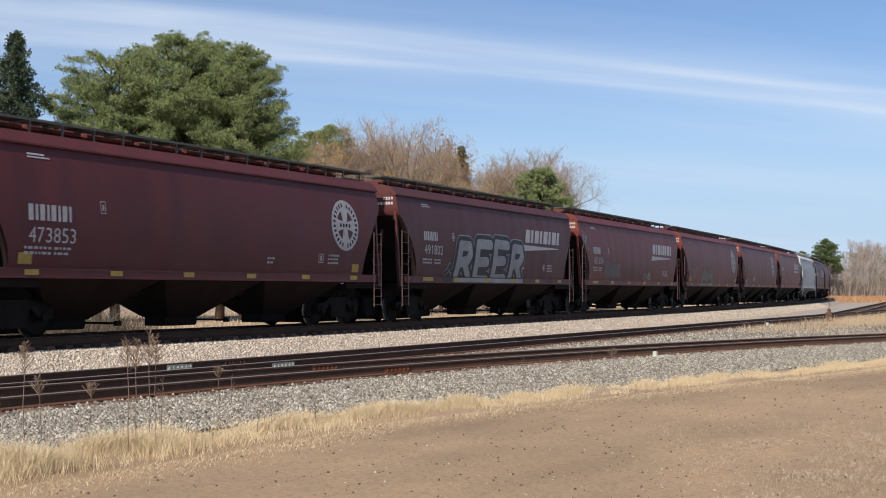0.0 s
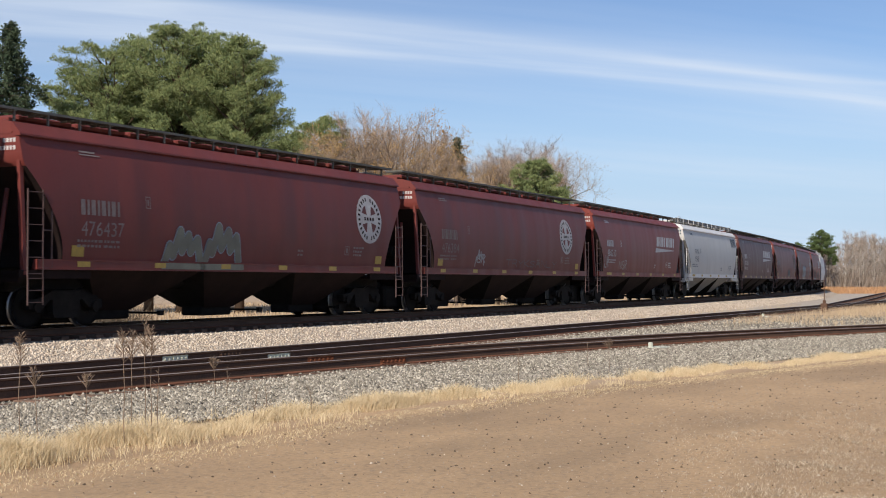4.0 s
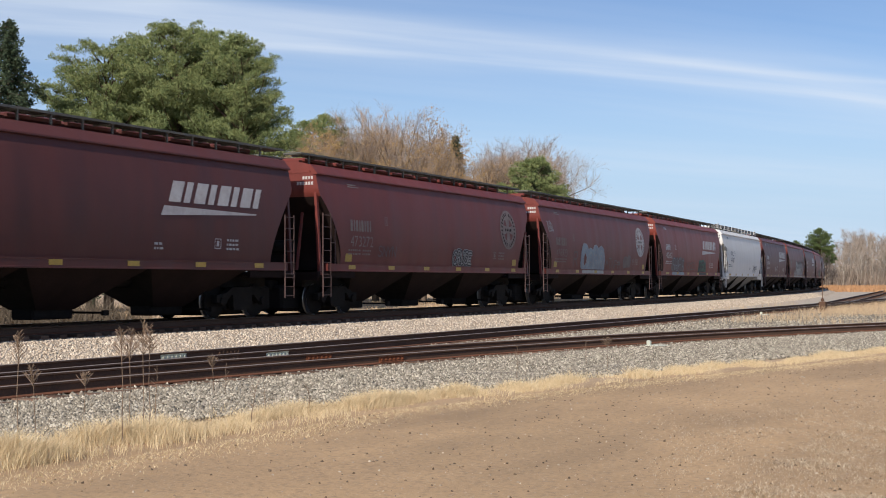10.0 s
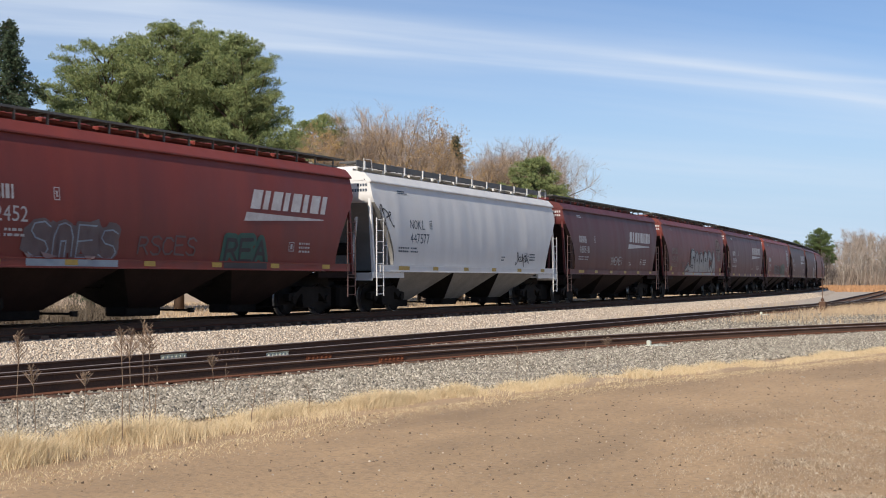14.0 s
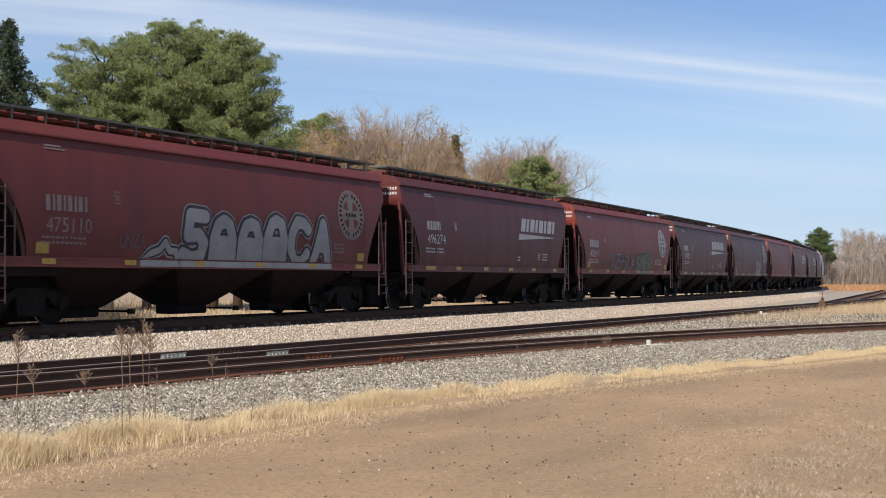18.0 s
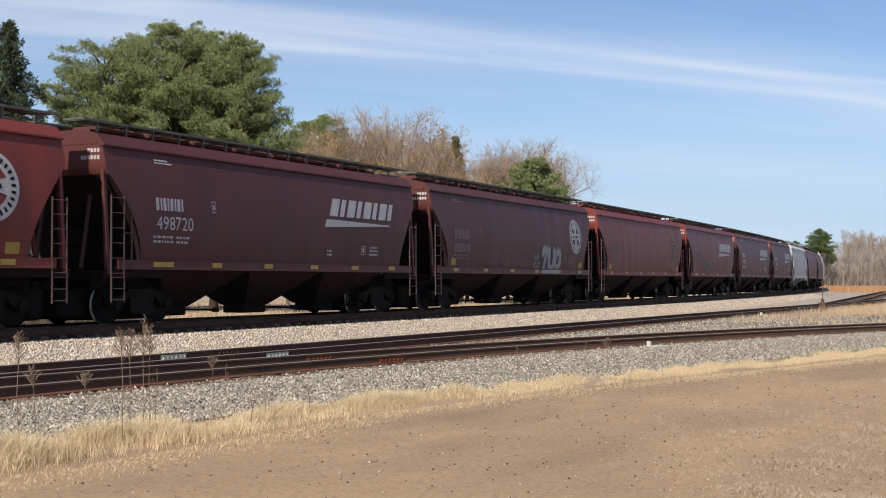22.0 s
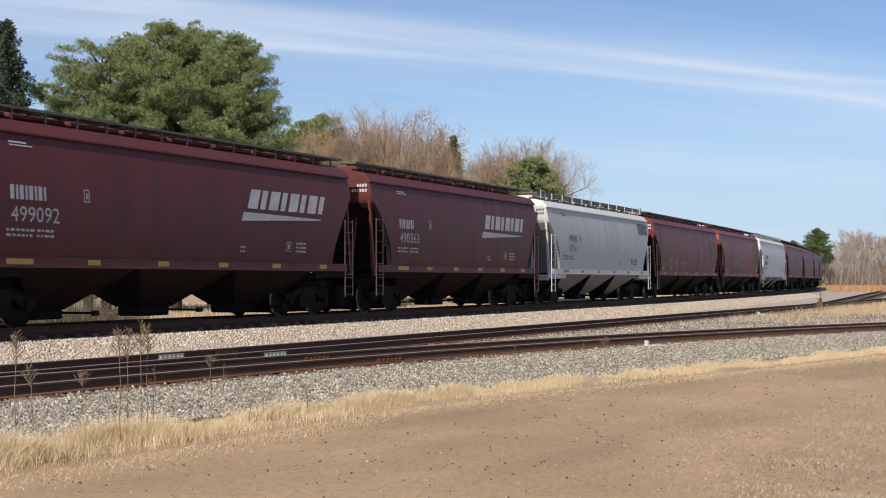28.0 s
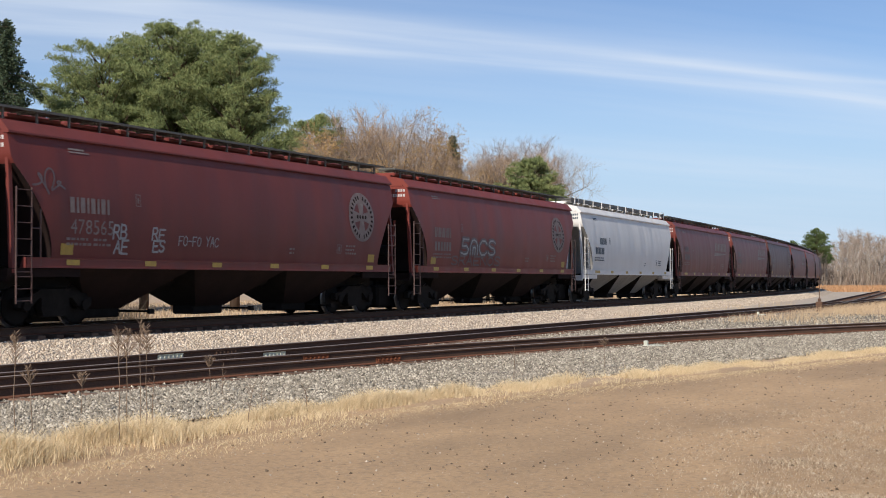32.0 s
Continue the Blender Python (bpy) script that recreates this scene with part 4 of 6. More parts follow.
def bare_tree(seed, height, width, label, bark=BARK, twigs=TWIG, leaves=0.0, forks=12):
    """A leafless broadleaf tree: limbs rise from a short trunk and fray into fine twigs that fill a rounded, uneven crown."""
    rnd, nr = random.Random(seed), np.random.default_rng(seed)
    ob = thing("bare_tree", label, "tree", "trees behind the railway")
    wood, fine, leafs = Geo(), [], []
    mid = Vector((0, 0, height * 0.60))
    rx, rz = height * 0.27 * width, height * 0.39

    def rim(q):
        """A place in the crown, q of the way out from its middle."""
        a, up = rnd.uniform(0, math.tau), rnd.uniform(-0.45, 1.0)
        c = math.sqrt(max(0.0, 1 - up * up))
        return mid + Vector((rx * c * math.cos(a), rx * c * math.sin(a), rz * up)) * q

    trunk = limb_points((0, 0, -0.2), (rnd.uniform(-0.3, 0.3), rnd.uniform(-0.3, 0.3), height * 0.55), rnd, 0.03, 5)
    wood.tube(trunk, [0.17, 0.15, 0.12, 0.09, 0.05], 7)
    for _ in range(forks):
        w = rnd.uniform(1.6, 4.0)
        start = trunk[min(3, int(w))].lerp(trunk[min(4, int(w) + 1)], w - int(w))
        limb = limb_points(start, rim(rnd.uniform(0.6, 0.86)), rnd, 0.10, 5)
        wood.tube(limb, [0.055, 0.042, 0.03, 0.02, 0.01], 5)
        for _ in range(17):
            w = rnd.uniform(1.0, 4.0)
            p = limb[min(3, int(w))].lerp(limb[min(4, int(w) + 1)], w - int(w))
            out = (p - mid).normalized() * 0.6 + Vector((rnd.uniform(-1, 1), rnd.uniform(-1, 1), rnd.uniform(-0.5, 1.0))).normalized()
            e = p + out.normalized() * height * rnd.uniform(0.06, 0.12)
            bough = limb_points(p, e, rnd, 0.08, 3)
            fine.append((*bough, 0.015))
            for _ in range(9):
                p2 = p.lerp(e, rnd.uniform(0.2, 1.0))
                d = ((e - p).normalized() * 0.9 + Vector((rnd.uniform(-1, 1), rnd.uniform(-1, 1), rnd.uniform(-0.5, 0.9)))).normalized()
                e2 = p2 + d * height * rnd.uniform(0.045, 0.085)
                fine.append((p2, p2.lerp(e2, 0.5), e2, 0.008))
                for _ in range(3):
                    p3 = p2.lerp(e2, rnd.uniform(0.3, 1.0))
                    e3 = p3 + (d + Vector((rnd.uniform(-1, 1), rnd.uniform(-1, 1), rnd.uniform(-0.6, 0.9)))).normalized() * height * rnd.uniform(0.02, 0.045)
                    fine.append((p3, p3.lerp(e3, 0.5), e3, 0.0055))
                    if leaves and rnd.random() < leaves:
                        leafs.append(e3)
    part("trunk", wood.mesh("trunk", bark, normals=False), None, ob)
    v, f = [], []
    for a, b, c, r in fine:
        side = Vector((rnd.uniform(-1, 1), rnd.uniform(-1, 1), rnd.uniform(-0.3, 0.3))).normalized() * r
        k = len(v)
        v += [a - side, a + side, b + side * 0.8, b - side * 0.8, c + side * 0.35, c - side * 0.35]
        f += [(k, k + 1, k + 2, k + 3), (k + 3, k + 2, k + 4, k + 5)]
    ob["tall"] = sorted(p.z for p in v)[int(len(v) * 0.997)]
    tagged(part("twig_mass", fast_mesh("twig_mass", [tuple(p) for p in v], f, twigs), None, ob), kind="stuff")
    if leafs:
        spots = np.repeat(np.array([tuple(p) for p in leafs]), 3, 0) + nr.normal(0, 0.12, (len(leafs) * 3, 3))
        tagged(part("leaves", tufts("leaves", spots, np.zeros_like(spots), 0.06, LEAF_TAN, nr, 3, 0.4), None, ob, "sparse tan autumn leaves"), kind="stuff")
    return ob


def aspen(seed, height, label, lean=0.03):
    """A slim pale trunk with short rising branches and a haze of twigs."""
    rnd = random.Random(seed)
    ob = thing("bare_tree", label, "tree", "trees behind the railway")
    tip = Vector((rnd.uniform(-1, 1) * lean * height, rnd.uniform(-1, 1) * lean * height, height))
    line = limb_points((0, 0, -0.2), tip, rnd, 0.02, 7)
    g = Geo().tube(line, [0.13, 0.12, 0.10, 0.085, 0.065, 0.045, 0.02], 6)
    v, f = [], []

    def ribbon(a, b, c, half):
        s = Vector((rnd.uniform(-1, 1), rnd.uniform(-1, 1), rnd.uniform(-0.3, 0.3))).normalized() * half
        k = len(v)
        v.extend([a - s, a + s, b + s * 0.8, b - s * 0.8, c + s * 0.4, c - s * 0.4])
        f.extend([(k, k + 1, k + 2, k + 3), (k + 3, k + 2, k + 4, k + 5)])

    for k in range(54):
        q = rnd.uniform(0.22, 0.98)
        w = q * 6
        p = line[int(w)].lerp(line[min(6, int(w) + 1)], w - int(w))
        a = rnd.uniform(0, math.tau)
        d = Vector((math.cos(a), math.sin(a), rnd.uniform(0.7, 1.6))).normalized()
        n = rnd.uniform(0.10, 0.2) * height * (1.15 - 0.7 * q)
        e = p + d * n
        g.tube([p, p.lerp(e, 0.5) + Vector((0, 0, -0.06)), e], [0.03, 0.02, 0.01], 4)
        for _ in range(11):
            st = p.lerp(e, rnd.uniform(0.25, 1.0))
            dd = (d + Vector((rnd.uniform(-0.9, 0.9), rnd.uniform(-0.9, 0.9), rnd.uniform(-0.4, 0.6)))).normalized() * rnd.uniform(0.5, 1.2)
            ribbon(st, st + dd * 0.5 + Vector((0, 0, 0.04)), st + dd, 0.022)
    part("trunk", g.mesh("trunk", BARK_PALE, normals=False), None, ob)
    ob["tall"] = max(p.z for p in v)
    tagged(part("twig_mass", fast_mesh("twig_mass", [tuple(p) for p in v], f, TWIG_PALE), None, ob), kind="stuff")
    return ob


FWD, RGT = Vector((math.cos(radians(28.2846)), math.sin(radians(28.2846)), 0)), Vector((math.sin(radians(28.2846)), -math.cos(radians(28.2846)), 0))


def plan(depth, across):
    """A place in the plan: metres ahead of the lot's viewpoint and metres to its right."""
    p = FWD * depth + RGT * across
    return p.x, p.y


def stand(ob, depth, across, turn=0.0, size=1.0):
    x, y = plan(depth, across)
    ob.matrix_basis = pose(x, y, ground_height(x, y), 0, 0, turn) @ Matrix.Scale(size, 4)
    return ob


def more(ob, depth, across, turn=0.0, size=1.0):
    x, y = plan(depth, across)
    return copy_thing(ob, pose(x, y, ground_height(x, y), 0, 0, turn) @ Matrix.Scale(size, 4))


# pines and spruces behind the head of the train
stand(pine(1, 15.3, 8.6, 0.26, 92, "tall broad olive-green pine with clumped needles", dome=0.36), 72, -19.0)
stand(pine(2, 16.5, 8.4, 0.28, 98, "tall broad olive-green pine with clumped needles", dome=0.36), 72, -15.0, 40)
stand(pine(3, 15.4, 8.2, 0.18, 106, "olive-green pine with long low limbs", dome=0.6), 71, -11.5, 100)
stand(pine(4, 15.9, 8.0, 0.30, 76, "olive-green pine behind larger ones", dome=0.36), 74, -17.3, 10)
stand(pine(9, 16.0, 8.0, 0.30, 76, "olive-green pine behind larger ones", dome=0.36), 74, -13.4, 200)
stand(pine(10, 13.4, 6.4, 0.26, 70, "olive-green pine behind larger ones", dome=0.4), 73.5, -20.4, 120)
stand(spruce(5, 15.5, 10.6, "dark conical spruce with drooping branches", taper=0.85), 66, -22.7)
# mixed grove
stand(pine(7, 14.6, 7.6, 0.2, 90, "broad green pine among bare trees", NEEDLE, 0.2, 110), 103, -10.2, 0, 1.03)
stand(pine(11, 10.4, 8.6, 0.12, 84, "bushy green pine before bare trees", NEEDLE, 0.22, 100, 0.7, 0.62), 92, 6.7, 70)
stand(spruce(8, 13.4, 3.4, "narrow dark spruce in a bare grove", NEEDLE_DARK, 0.2), 101, 1.0)
tall_pine = stand(pine(12, 14.2, 6.6, 0.58, 40, "tall dark pine above far bare woods", NEEDLE_FAR, 0.3, 60, 0.5, 0.9), 330, 98.2, 30, 1.05)
more(tall_pine, 345, 96.0, 200, 0.82)
more(tall_pine, 350, 106.0, 120, 0.74)
BARE = [bare_tree(20, 13.5, 0.95, "leafless brown tree with fine upright twigs"), bare_tree(21, 12.5, 1.0, "leafless tree with a few tan leaves", leaves=0.10),
        bare_tree(22, 12.0, 1.1, "brown oak that keeps tan autumn leaves", leaves=0.45), bare_tree(23, 11.0, 1.0, "leafless grey-brown tree in a grove")]
PALE = [aspen(30, 12.0, "leafless pale aspen with thin upright branches"), aspen(31, 11.0, "leafless pale aspen with thin upright branches"), aspen(32, 10.0, "leafless pale aspen with a leaning trunk", 0.10)]


def groves():
    rnd = random.Random(77)
    used = set()

    def put(pool, k, depth, across, tall):
        ob = pool[k]
        size = tall / ob["tall"]
        if (id(pool), k) in used:
            return more(ob, depth, across, rnd.uniform(0, 360), size)
        used.add((id(pool), k))
        return stand(ob, depth, across, rnd.uniform(0, 360), size)

    # grove behind the line: height of its crowns from one end to the other
    ends = (-12.4, -10.0, -8.4, -5.4, -3.4, -1.4, -0.4, 1.0, 2.8, 5.0, 6.7, 8.0, 9.0, 10.2, 11.0)
    tops = (12.6, 13.5, 13.3, 13.6, 13.7, 12.7, 11.8, 10.9, 11.3, 11.3, 11.9, 11.4, 11.2, 10.6, 9.0)
    for step in range(40):
        q = step / 39
        depth = rnd.uniform(94, 107)
        across = -12.2 + 20.6 * q + rnd.uniform(-0.4, 0.4)
        tall = (float(np.interp(across, ends, tops)) - 1.2) * depth / 100 * rnd.uniform(0.86, 1.02) + 1.2
        k = (2, 1, 0, 1, 2)[step % 5] if q < 0.2 else (0, 3, 1, 0, 3)[step % 5] if q < 0.44 else ((2, 1, 2, 2, 1)[step % 5] if q < 0.74 else (0, 3, 3, 1, 0)[step % 5])
        put(BARE, k, depth, across, tall)
    for k in range(5):
        across = 5.2 + 0.8 * k
        put(BARE, (0, 3, 1)[k % 3], rnd.uniform(97, 104), across, float(np.interp(across, ends, tops)) * rnd.uniform(0.9, 1.0))
    for k in range(120):
        depth = rnd.uniform(335, 410)
        side = rnd.uniform(0.29, 0.44)
        tall = (10.4 if side < 0.312 else 14.4) * rnd.uniform(0.82, 1.04) * depth / 380
        put(PALE, rnd.randrange(3), depth, depth * side, tall)
    for k in range(130):
        depth = rnd.uniform(410, 470)
        side = rnd.uniform(0.285, 0.44)
        put(PALE, rnd.randrange(3), depth, depth * side, (11.0 if side < 0.312 else 14.6) * rnd.uniform(0.75, 1.0) * depth / 400)


groves()


def brush():
    """Low brown undergrowth at the foot of the far woods, and a field of rusty grass before it."""
    rnd = np.random.default_rng(9)
    n = 26000
    depth = rnd.uniform(332, 470, n)
    across = depth * rnd.uniform(0.285, 0.46, n)
    x, y = FWD.x * depth + RGT.x * across, FWD.y * depth + RGT.y * across
    blades("undergrowth", "low brown brush at the foot of bare woods", x, y, np.full(n, -0.5), rnd.uniform(1.5, 6.5, n), 0.12, UNDERGROWTH, rnd)
    n = 26000
    depth = rnd.uniform(185, 330, n)
    across = depth * rnd.uniform(0.285, 0.46, n)
    x, y = FWD.x * depth + RGT.x * across, FWD.y * depth + RGT.y * across
    blades("rusty_field_grass", "rusty orange-brown field grass before bare woods", x, y, np.full(n, -0.52), rnd.uniform(0.3, 0.75, n), 0.07, RUSTY_GRASS, rnd)


brush()


# ---- freight cars ----
def side_y(z):
    """Half width of a car's side at height z: bellied, so that the upper half faces the sky and the lower half the ground."""
    return 1.60 - (0.085 if z > 2.4 else 0.075) * (z - 2.4) ** 2


def side_x(z, xb, cut=1.1):
    """Half length of the side sheet at height z: the lower corners are cut away in a curve."""
    k = min(max((3.50 - z) / 1.9, 0.0), 1.0)
    return xb - cut * (1 - (1 - k) ** 1.6)


def truck_parts(car, x):
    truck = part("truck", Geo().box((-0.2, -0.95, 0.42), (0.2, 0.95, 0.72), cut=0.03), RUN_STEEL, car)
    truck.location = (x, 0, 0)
    # added dark boxes that close the daylight under the truck, in place of shade
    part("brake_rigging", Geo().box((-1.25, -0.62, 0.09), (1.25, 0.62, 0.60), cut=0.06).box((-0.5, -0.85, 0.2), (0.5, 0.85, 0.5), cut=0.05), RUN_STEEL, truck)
    for sgn in (-1, 1):
        frame_ = Geo()
        y0, y1 = (sgn * 1.0 - 0.09), (sgn * 1.0 + 0.09)
        frame_.prism([(-1.12, 0.42), (-1.12, 0.62), (-0.75, 0.66), (-0.45, 0.82), (0.45, 0.82), (0.75, 0.66), (1.12, 0.62), (1.12, 0.42), (0.7, 0.44), (0.5, 0.62), (0.42, 0.62), (0.42, 0.36), (0.36, 0.22), (-0.36, 0.22), (-0.42, 0.36), (-0.42, 0.62), (-0.5, 0.62), (-0.7, 0.44)], "y", y0, y1)
        part("side_frame", frame_, RUN_STEEL, truck)
        sp = Geo()
        for k in (-0.2, 0.0, 0.2):
            sp.tube([(k, sgn * 1.0, 0.3), (k, sgn * 1.0, 0.6)], 0.07, 8)
        part("spring_group", sp, RUN_STEEL, truck)
    for k in (-0.89, 0.89):
        w = Geo()
        w.tube([(0, -1.02, 0), (0, 1.02, 0)], 0.075, 10)
        for sgn in (-1, 1):
            y = sgn * 0.755
            seg = 28
            def ring(r, yy):
                return [(r * math.cos(a * math.tau / seg), yy, r * math.sin(a * math.tau / seg)) for a in range(seg)]
            o, i = y + sgn * 0.065, y - sgn * 0.07
            w.loft([ring(0.11, o), ring(0.12, y + sgn * 0.02), ring(0.37, y + sgn * 0.03), ring(0.39, o), ring(0.445, o)], 0)
            w.loft([ring(0.445, o), ring(0.457, y), ring(0.457, i + sgn * 0.03), ring(0.482, i + sgn * 0.02), ring(0.482, i)], 1, caps=False)
            w.loft([ring(0.482, i), ring(0.11, i)], 0)
            w.tube([(0, sgn * 1.0, 0), (0, sgn * 1.14, 0)], 0.12, 8)
            w.box((0.04, sgn * 1.12 - 0.02, 0.03), (0.075, sgn * 1.12 + 0.04, 0.065))
        ws = part("wheelset", w, [WHEEL_STEEL, TREAD_STEEL], truck)
        ws.location = (k, 0, 0.457)
    return truck


def ladder(x0, x1, y, z0, z1, rungs):
    g = Geo()
    for x in (x0, x1):
        g.box((x - 0.009, y - 0.016, z0), (x + 0.009, y + 0.016, z1))
    for i in range(rungs):
        z = z0 + 0.06 + (z1 - z0 - 0.12) * i / (rungs - 1)
        g.tube([(x0, y, z), (x1, y, z)], 0.012, 6)
    return g


def hopper_car(length, paint, kind):
    """One three-bay covered hopper. kind: 'smooth' for the maroon cars, 'railed' for the pale ones."""
    car = thing("hopper_car", "covered hopper car", "rail car")
    xb = length / 2 - 0.62
    pale = kind == "railed"
    trim = paint if pale else TRIM
    # darker paint for ends and underside: grime plus shade put into the colour
    grime = GRIME_SHADE_GREY if pale else GRIME_SHADE_RED
    # body shell
    g = Geo()
    cut = 1.25 if pale else 1.1
    zs = [1.32 + 0.1405 * k for k in range(21)]
    nx = 24
    for sgn in (-1, 1):
        v, f = [], []
        for z in zs:
            for i in range(nx + 1):
                v.append((side_x(z, xb, cut) * (2 * i / nx - 1), sgn * side_y(z), z))
        for j in range(len(zs) - 1):
            for i in range(nx):
                f.append((j * (nx + 1) + i, j * (nx + 1) + i + 1, (j + 1) * (nx + 1) + i + 1, (j + 1) * (nx + 1) + i))
        g.add(v, f)
    for e in (-1, 1):
        v, f = [], []
        for z in zs:
            v += [(e * side_x(z, xb, cut), -side_y(z), z), (e * side_x(z, xb, cut), side_y(z), z)]
        for j in range(len(zs) - 1):
            f.append((2 * j, 2 * j + 1, 2 * j + 3, 2 * j + 2))
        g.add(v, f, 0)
        # lower end sheet takes the dark slot, which paints the shade between cars
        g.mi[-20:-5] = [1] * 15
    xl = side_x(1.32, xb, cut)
    # floor in the same dark slot, shade under the car included
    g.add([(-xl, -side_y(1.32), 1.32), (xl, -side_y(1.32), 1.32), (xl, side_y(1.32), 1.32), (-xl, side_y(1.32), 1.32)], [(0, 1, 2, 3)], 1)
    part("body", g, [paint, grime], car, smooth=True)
    # end panel rim and roof
    roof = Geo()
    outline = [(1.17, 4.10), (1.17, 4.355), (0.9, 4.43), (0.3, 4.46), (-0.3, 4.46), (-0.9, 4.43), (-1.17, 4.355), (-1.17, 4.10)]
    roof.prism(outline, "x", -xb, xb)
    part("roof", roof, WHITE if pale else paint, car)
    for sgn in (-1, 1):
        eave = [(sgn * y, z) for y, z in ((1.28, 4.065), (1.424, 4.065), (1.431, 4.08), (1.427, 4.11), (1.412, 4.13), (1.225, 4.335), (1.205, 4.355), (1.16, 4.362), (1.16, 4.2))]
        part("top_chord", Geo().prism(eave, "x", -xb - 0.02, xb + 0.02), WHITE if pale else paint, car, smooth=False)
        sill = [(sgn * y, z) for y, z in ((1.40, 1.27), (1.60, 1.27), (1.60, 1.30), (1.594, 1.31), (1.594, 1.46), (1.60, 1.47), (1.60, 1.49), (1.47, 1.49))]
        part("side_sill", Geo().prism(sill, "x", -xb + 0.35, xb - 0.35), WHITE if pale else paint, car)
    # roof walk
    grate = GRATING_LIGHT if pale else GRATING
    for sgn in (-1, 1):
        g = Geo()
        a, b = sorted((sgn * 0.42, sgn * 1.02))
        k = 6
        for i in range(k):
            y = a + (b - a) * (i + 0.5) / k
            g.box((-xb - 0.25, y - 0.045, 4.665), (xb + 0.25, y + 0.045, 4.705))
        x = -xb - 0.2
        while x < xb + 0.25:
            g.box((x - 0.025, a, 4.64), (x + 0.025, b, 4.665))
            x += 0.62
        if not pale:
            g.box((-xb - 0.25, sgn * 1.03 - 0.010, 4.645), (xb + 0.25, sgn * 1.03 + 0.010, 4.70))
        if pale:
            g.box((-xb - 0.25, sgn * 1.03 - 0.012, 4.56), (xb + 0.25, sgn * 1.03 + 0.012, 4.74))
        part("running_board", g, grate, car)
        x = -xb + 0.25
        while x < xb:
            br = Geo().box((x - 0.018, sgn * 0.98 - 0.025, 4.40), (x + 0.018, sgn * 0.98 + 0.025, 4.66))
            br.box((x - 0.03, min(sgn * 0.42, sgn * 1.02), 4.62), (x + 0.03, max(sgn * 0.42, sgn * 1.02), 4.66))
            if pale:
                br.box((x - 0.035, sgn * 1.05 - 0.02, 4.48), (x + 0.035, sgn * 1.05 + 0.02, 4.75))
            part("running_board_bracket", br, paint if pale else grate, car)
            x += 1.35 if pale else 0.98
    x = -xb + 0.9
    while x < xb - 1.4:
        h = Geo().box((x, -0.41, 4.52), (x + 1.7, 0.41, 4.67), cut=0.04)
        part("hatch_cover", h, paint, car)
        x += 1.82
    part("hatch_coaming", Geo().box((-xb + 0.7, -0.36, 4.40), (xb - 0.7, 0.36, 4.58)), paint, car)
    # hopper bays
    inner = xb - 1.95
    w = 2 * inner / 3
    for i in range(3):
        cx = -inner + w * (i + 0.5)
        h = w * 0.15
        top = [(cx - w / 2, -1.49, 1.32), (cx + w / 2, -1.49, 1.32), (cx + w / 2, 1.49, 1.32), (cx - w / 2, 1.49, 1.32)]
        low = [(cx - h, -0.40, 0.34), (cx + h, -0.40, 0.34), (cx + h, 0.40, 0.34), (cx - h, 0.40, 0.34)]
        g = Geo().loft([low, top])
        # slopes take the darker slot: their shade is put into the colour
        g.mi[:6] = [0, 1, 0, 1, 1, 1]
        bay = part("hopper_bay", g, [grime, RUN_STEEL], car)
        gate = Geo().box((cx - h * 1.05, -0.34, 0.12), (cx + h * 1.05, 0.34, 0.38), cut=0.03)
        gate.box((cx + h * 1.02, -0.10, 0.22), (cx + h + 0.30, 0.10, 0.30))
        gate.tube([(cx + h + 0.2, -1.15, 0.26), (cx + h + 0.2, 1.15, 0.26)], 0.03, 6)
        gate.box((cx + h + 0.12, -1.2, 0.20), (cx + h + 0.28, -1.1, 0.32))
        part("outlet_gate", gate, RUN_STEEL, bay)
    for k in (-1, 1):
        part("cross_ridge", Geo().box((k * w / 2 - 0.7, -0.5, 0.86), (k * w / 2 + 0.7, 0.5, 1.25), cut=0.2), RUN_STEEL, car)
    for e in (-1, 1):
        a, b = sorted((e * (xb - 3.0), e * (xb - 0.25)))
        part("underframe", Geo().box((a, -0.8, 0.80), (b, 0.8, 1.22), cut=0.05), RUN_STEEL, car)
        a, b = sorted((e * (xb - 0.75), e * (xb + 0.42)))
        # made-up dark box below the coupler, where only shade would be
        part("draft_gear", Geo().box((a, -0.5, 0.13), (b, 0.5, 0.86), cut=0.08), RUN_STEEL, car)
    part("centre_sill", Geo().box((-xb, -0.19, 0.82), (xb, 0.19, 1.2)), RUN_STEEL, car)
    # ends
    for e in (-1, 1):
        x0, x1 = sorted((e * (xb - 2.0), e * (xb + 0.12)))
        g = Geo()
        for sgn in (-1, 1):
            a, b = sorted((sgn * 0.35, sgn * 1.5))
            g.box((x0, a, 1.10), (x1, b, 1.16))
            a, b = sorted((sgn * 1.44, sgn * 1.53))
            g.box((x0, a, 1.08), (x1, b, 1.26))
        a, b = sorted((e * (xb + 0.02), e * (xb + 0.12)))
        g.box((a, -1.5, 1.0), (b, 1.5, 1.24))
        # end sill of red cars: dark colour holds grime and shade
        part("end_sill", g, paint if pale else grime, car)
        a, b = sorted((e * xb, e * (length / 2 - 0.06)))
        part("coupler", Geo().box((a, -0.11, 0.76), (b, 0.11, 1.0), cut=0.03).box((e * (length / 2 - 0.18) - 0.14, -0.17, 0.74), (e * (length / 2 - 0.18) + 0.14, 0.17, 1.03), cut=0.05), RUN_STEEL, car)
        for sgn in (-1, 1):
            y = sgn * 1.50
            a, b = sorted((e * (xb - 0.10), e * (xb - 0.005)))
            post = [(sgn * y0, z0) for y0, z0 in ((1.44, 1.16), (1.535, 1.16), (1.362, 4.08), (1.28, 4.08))]
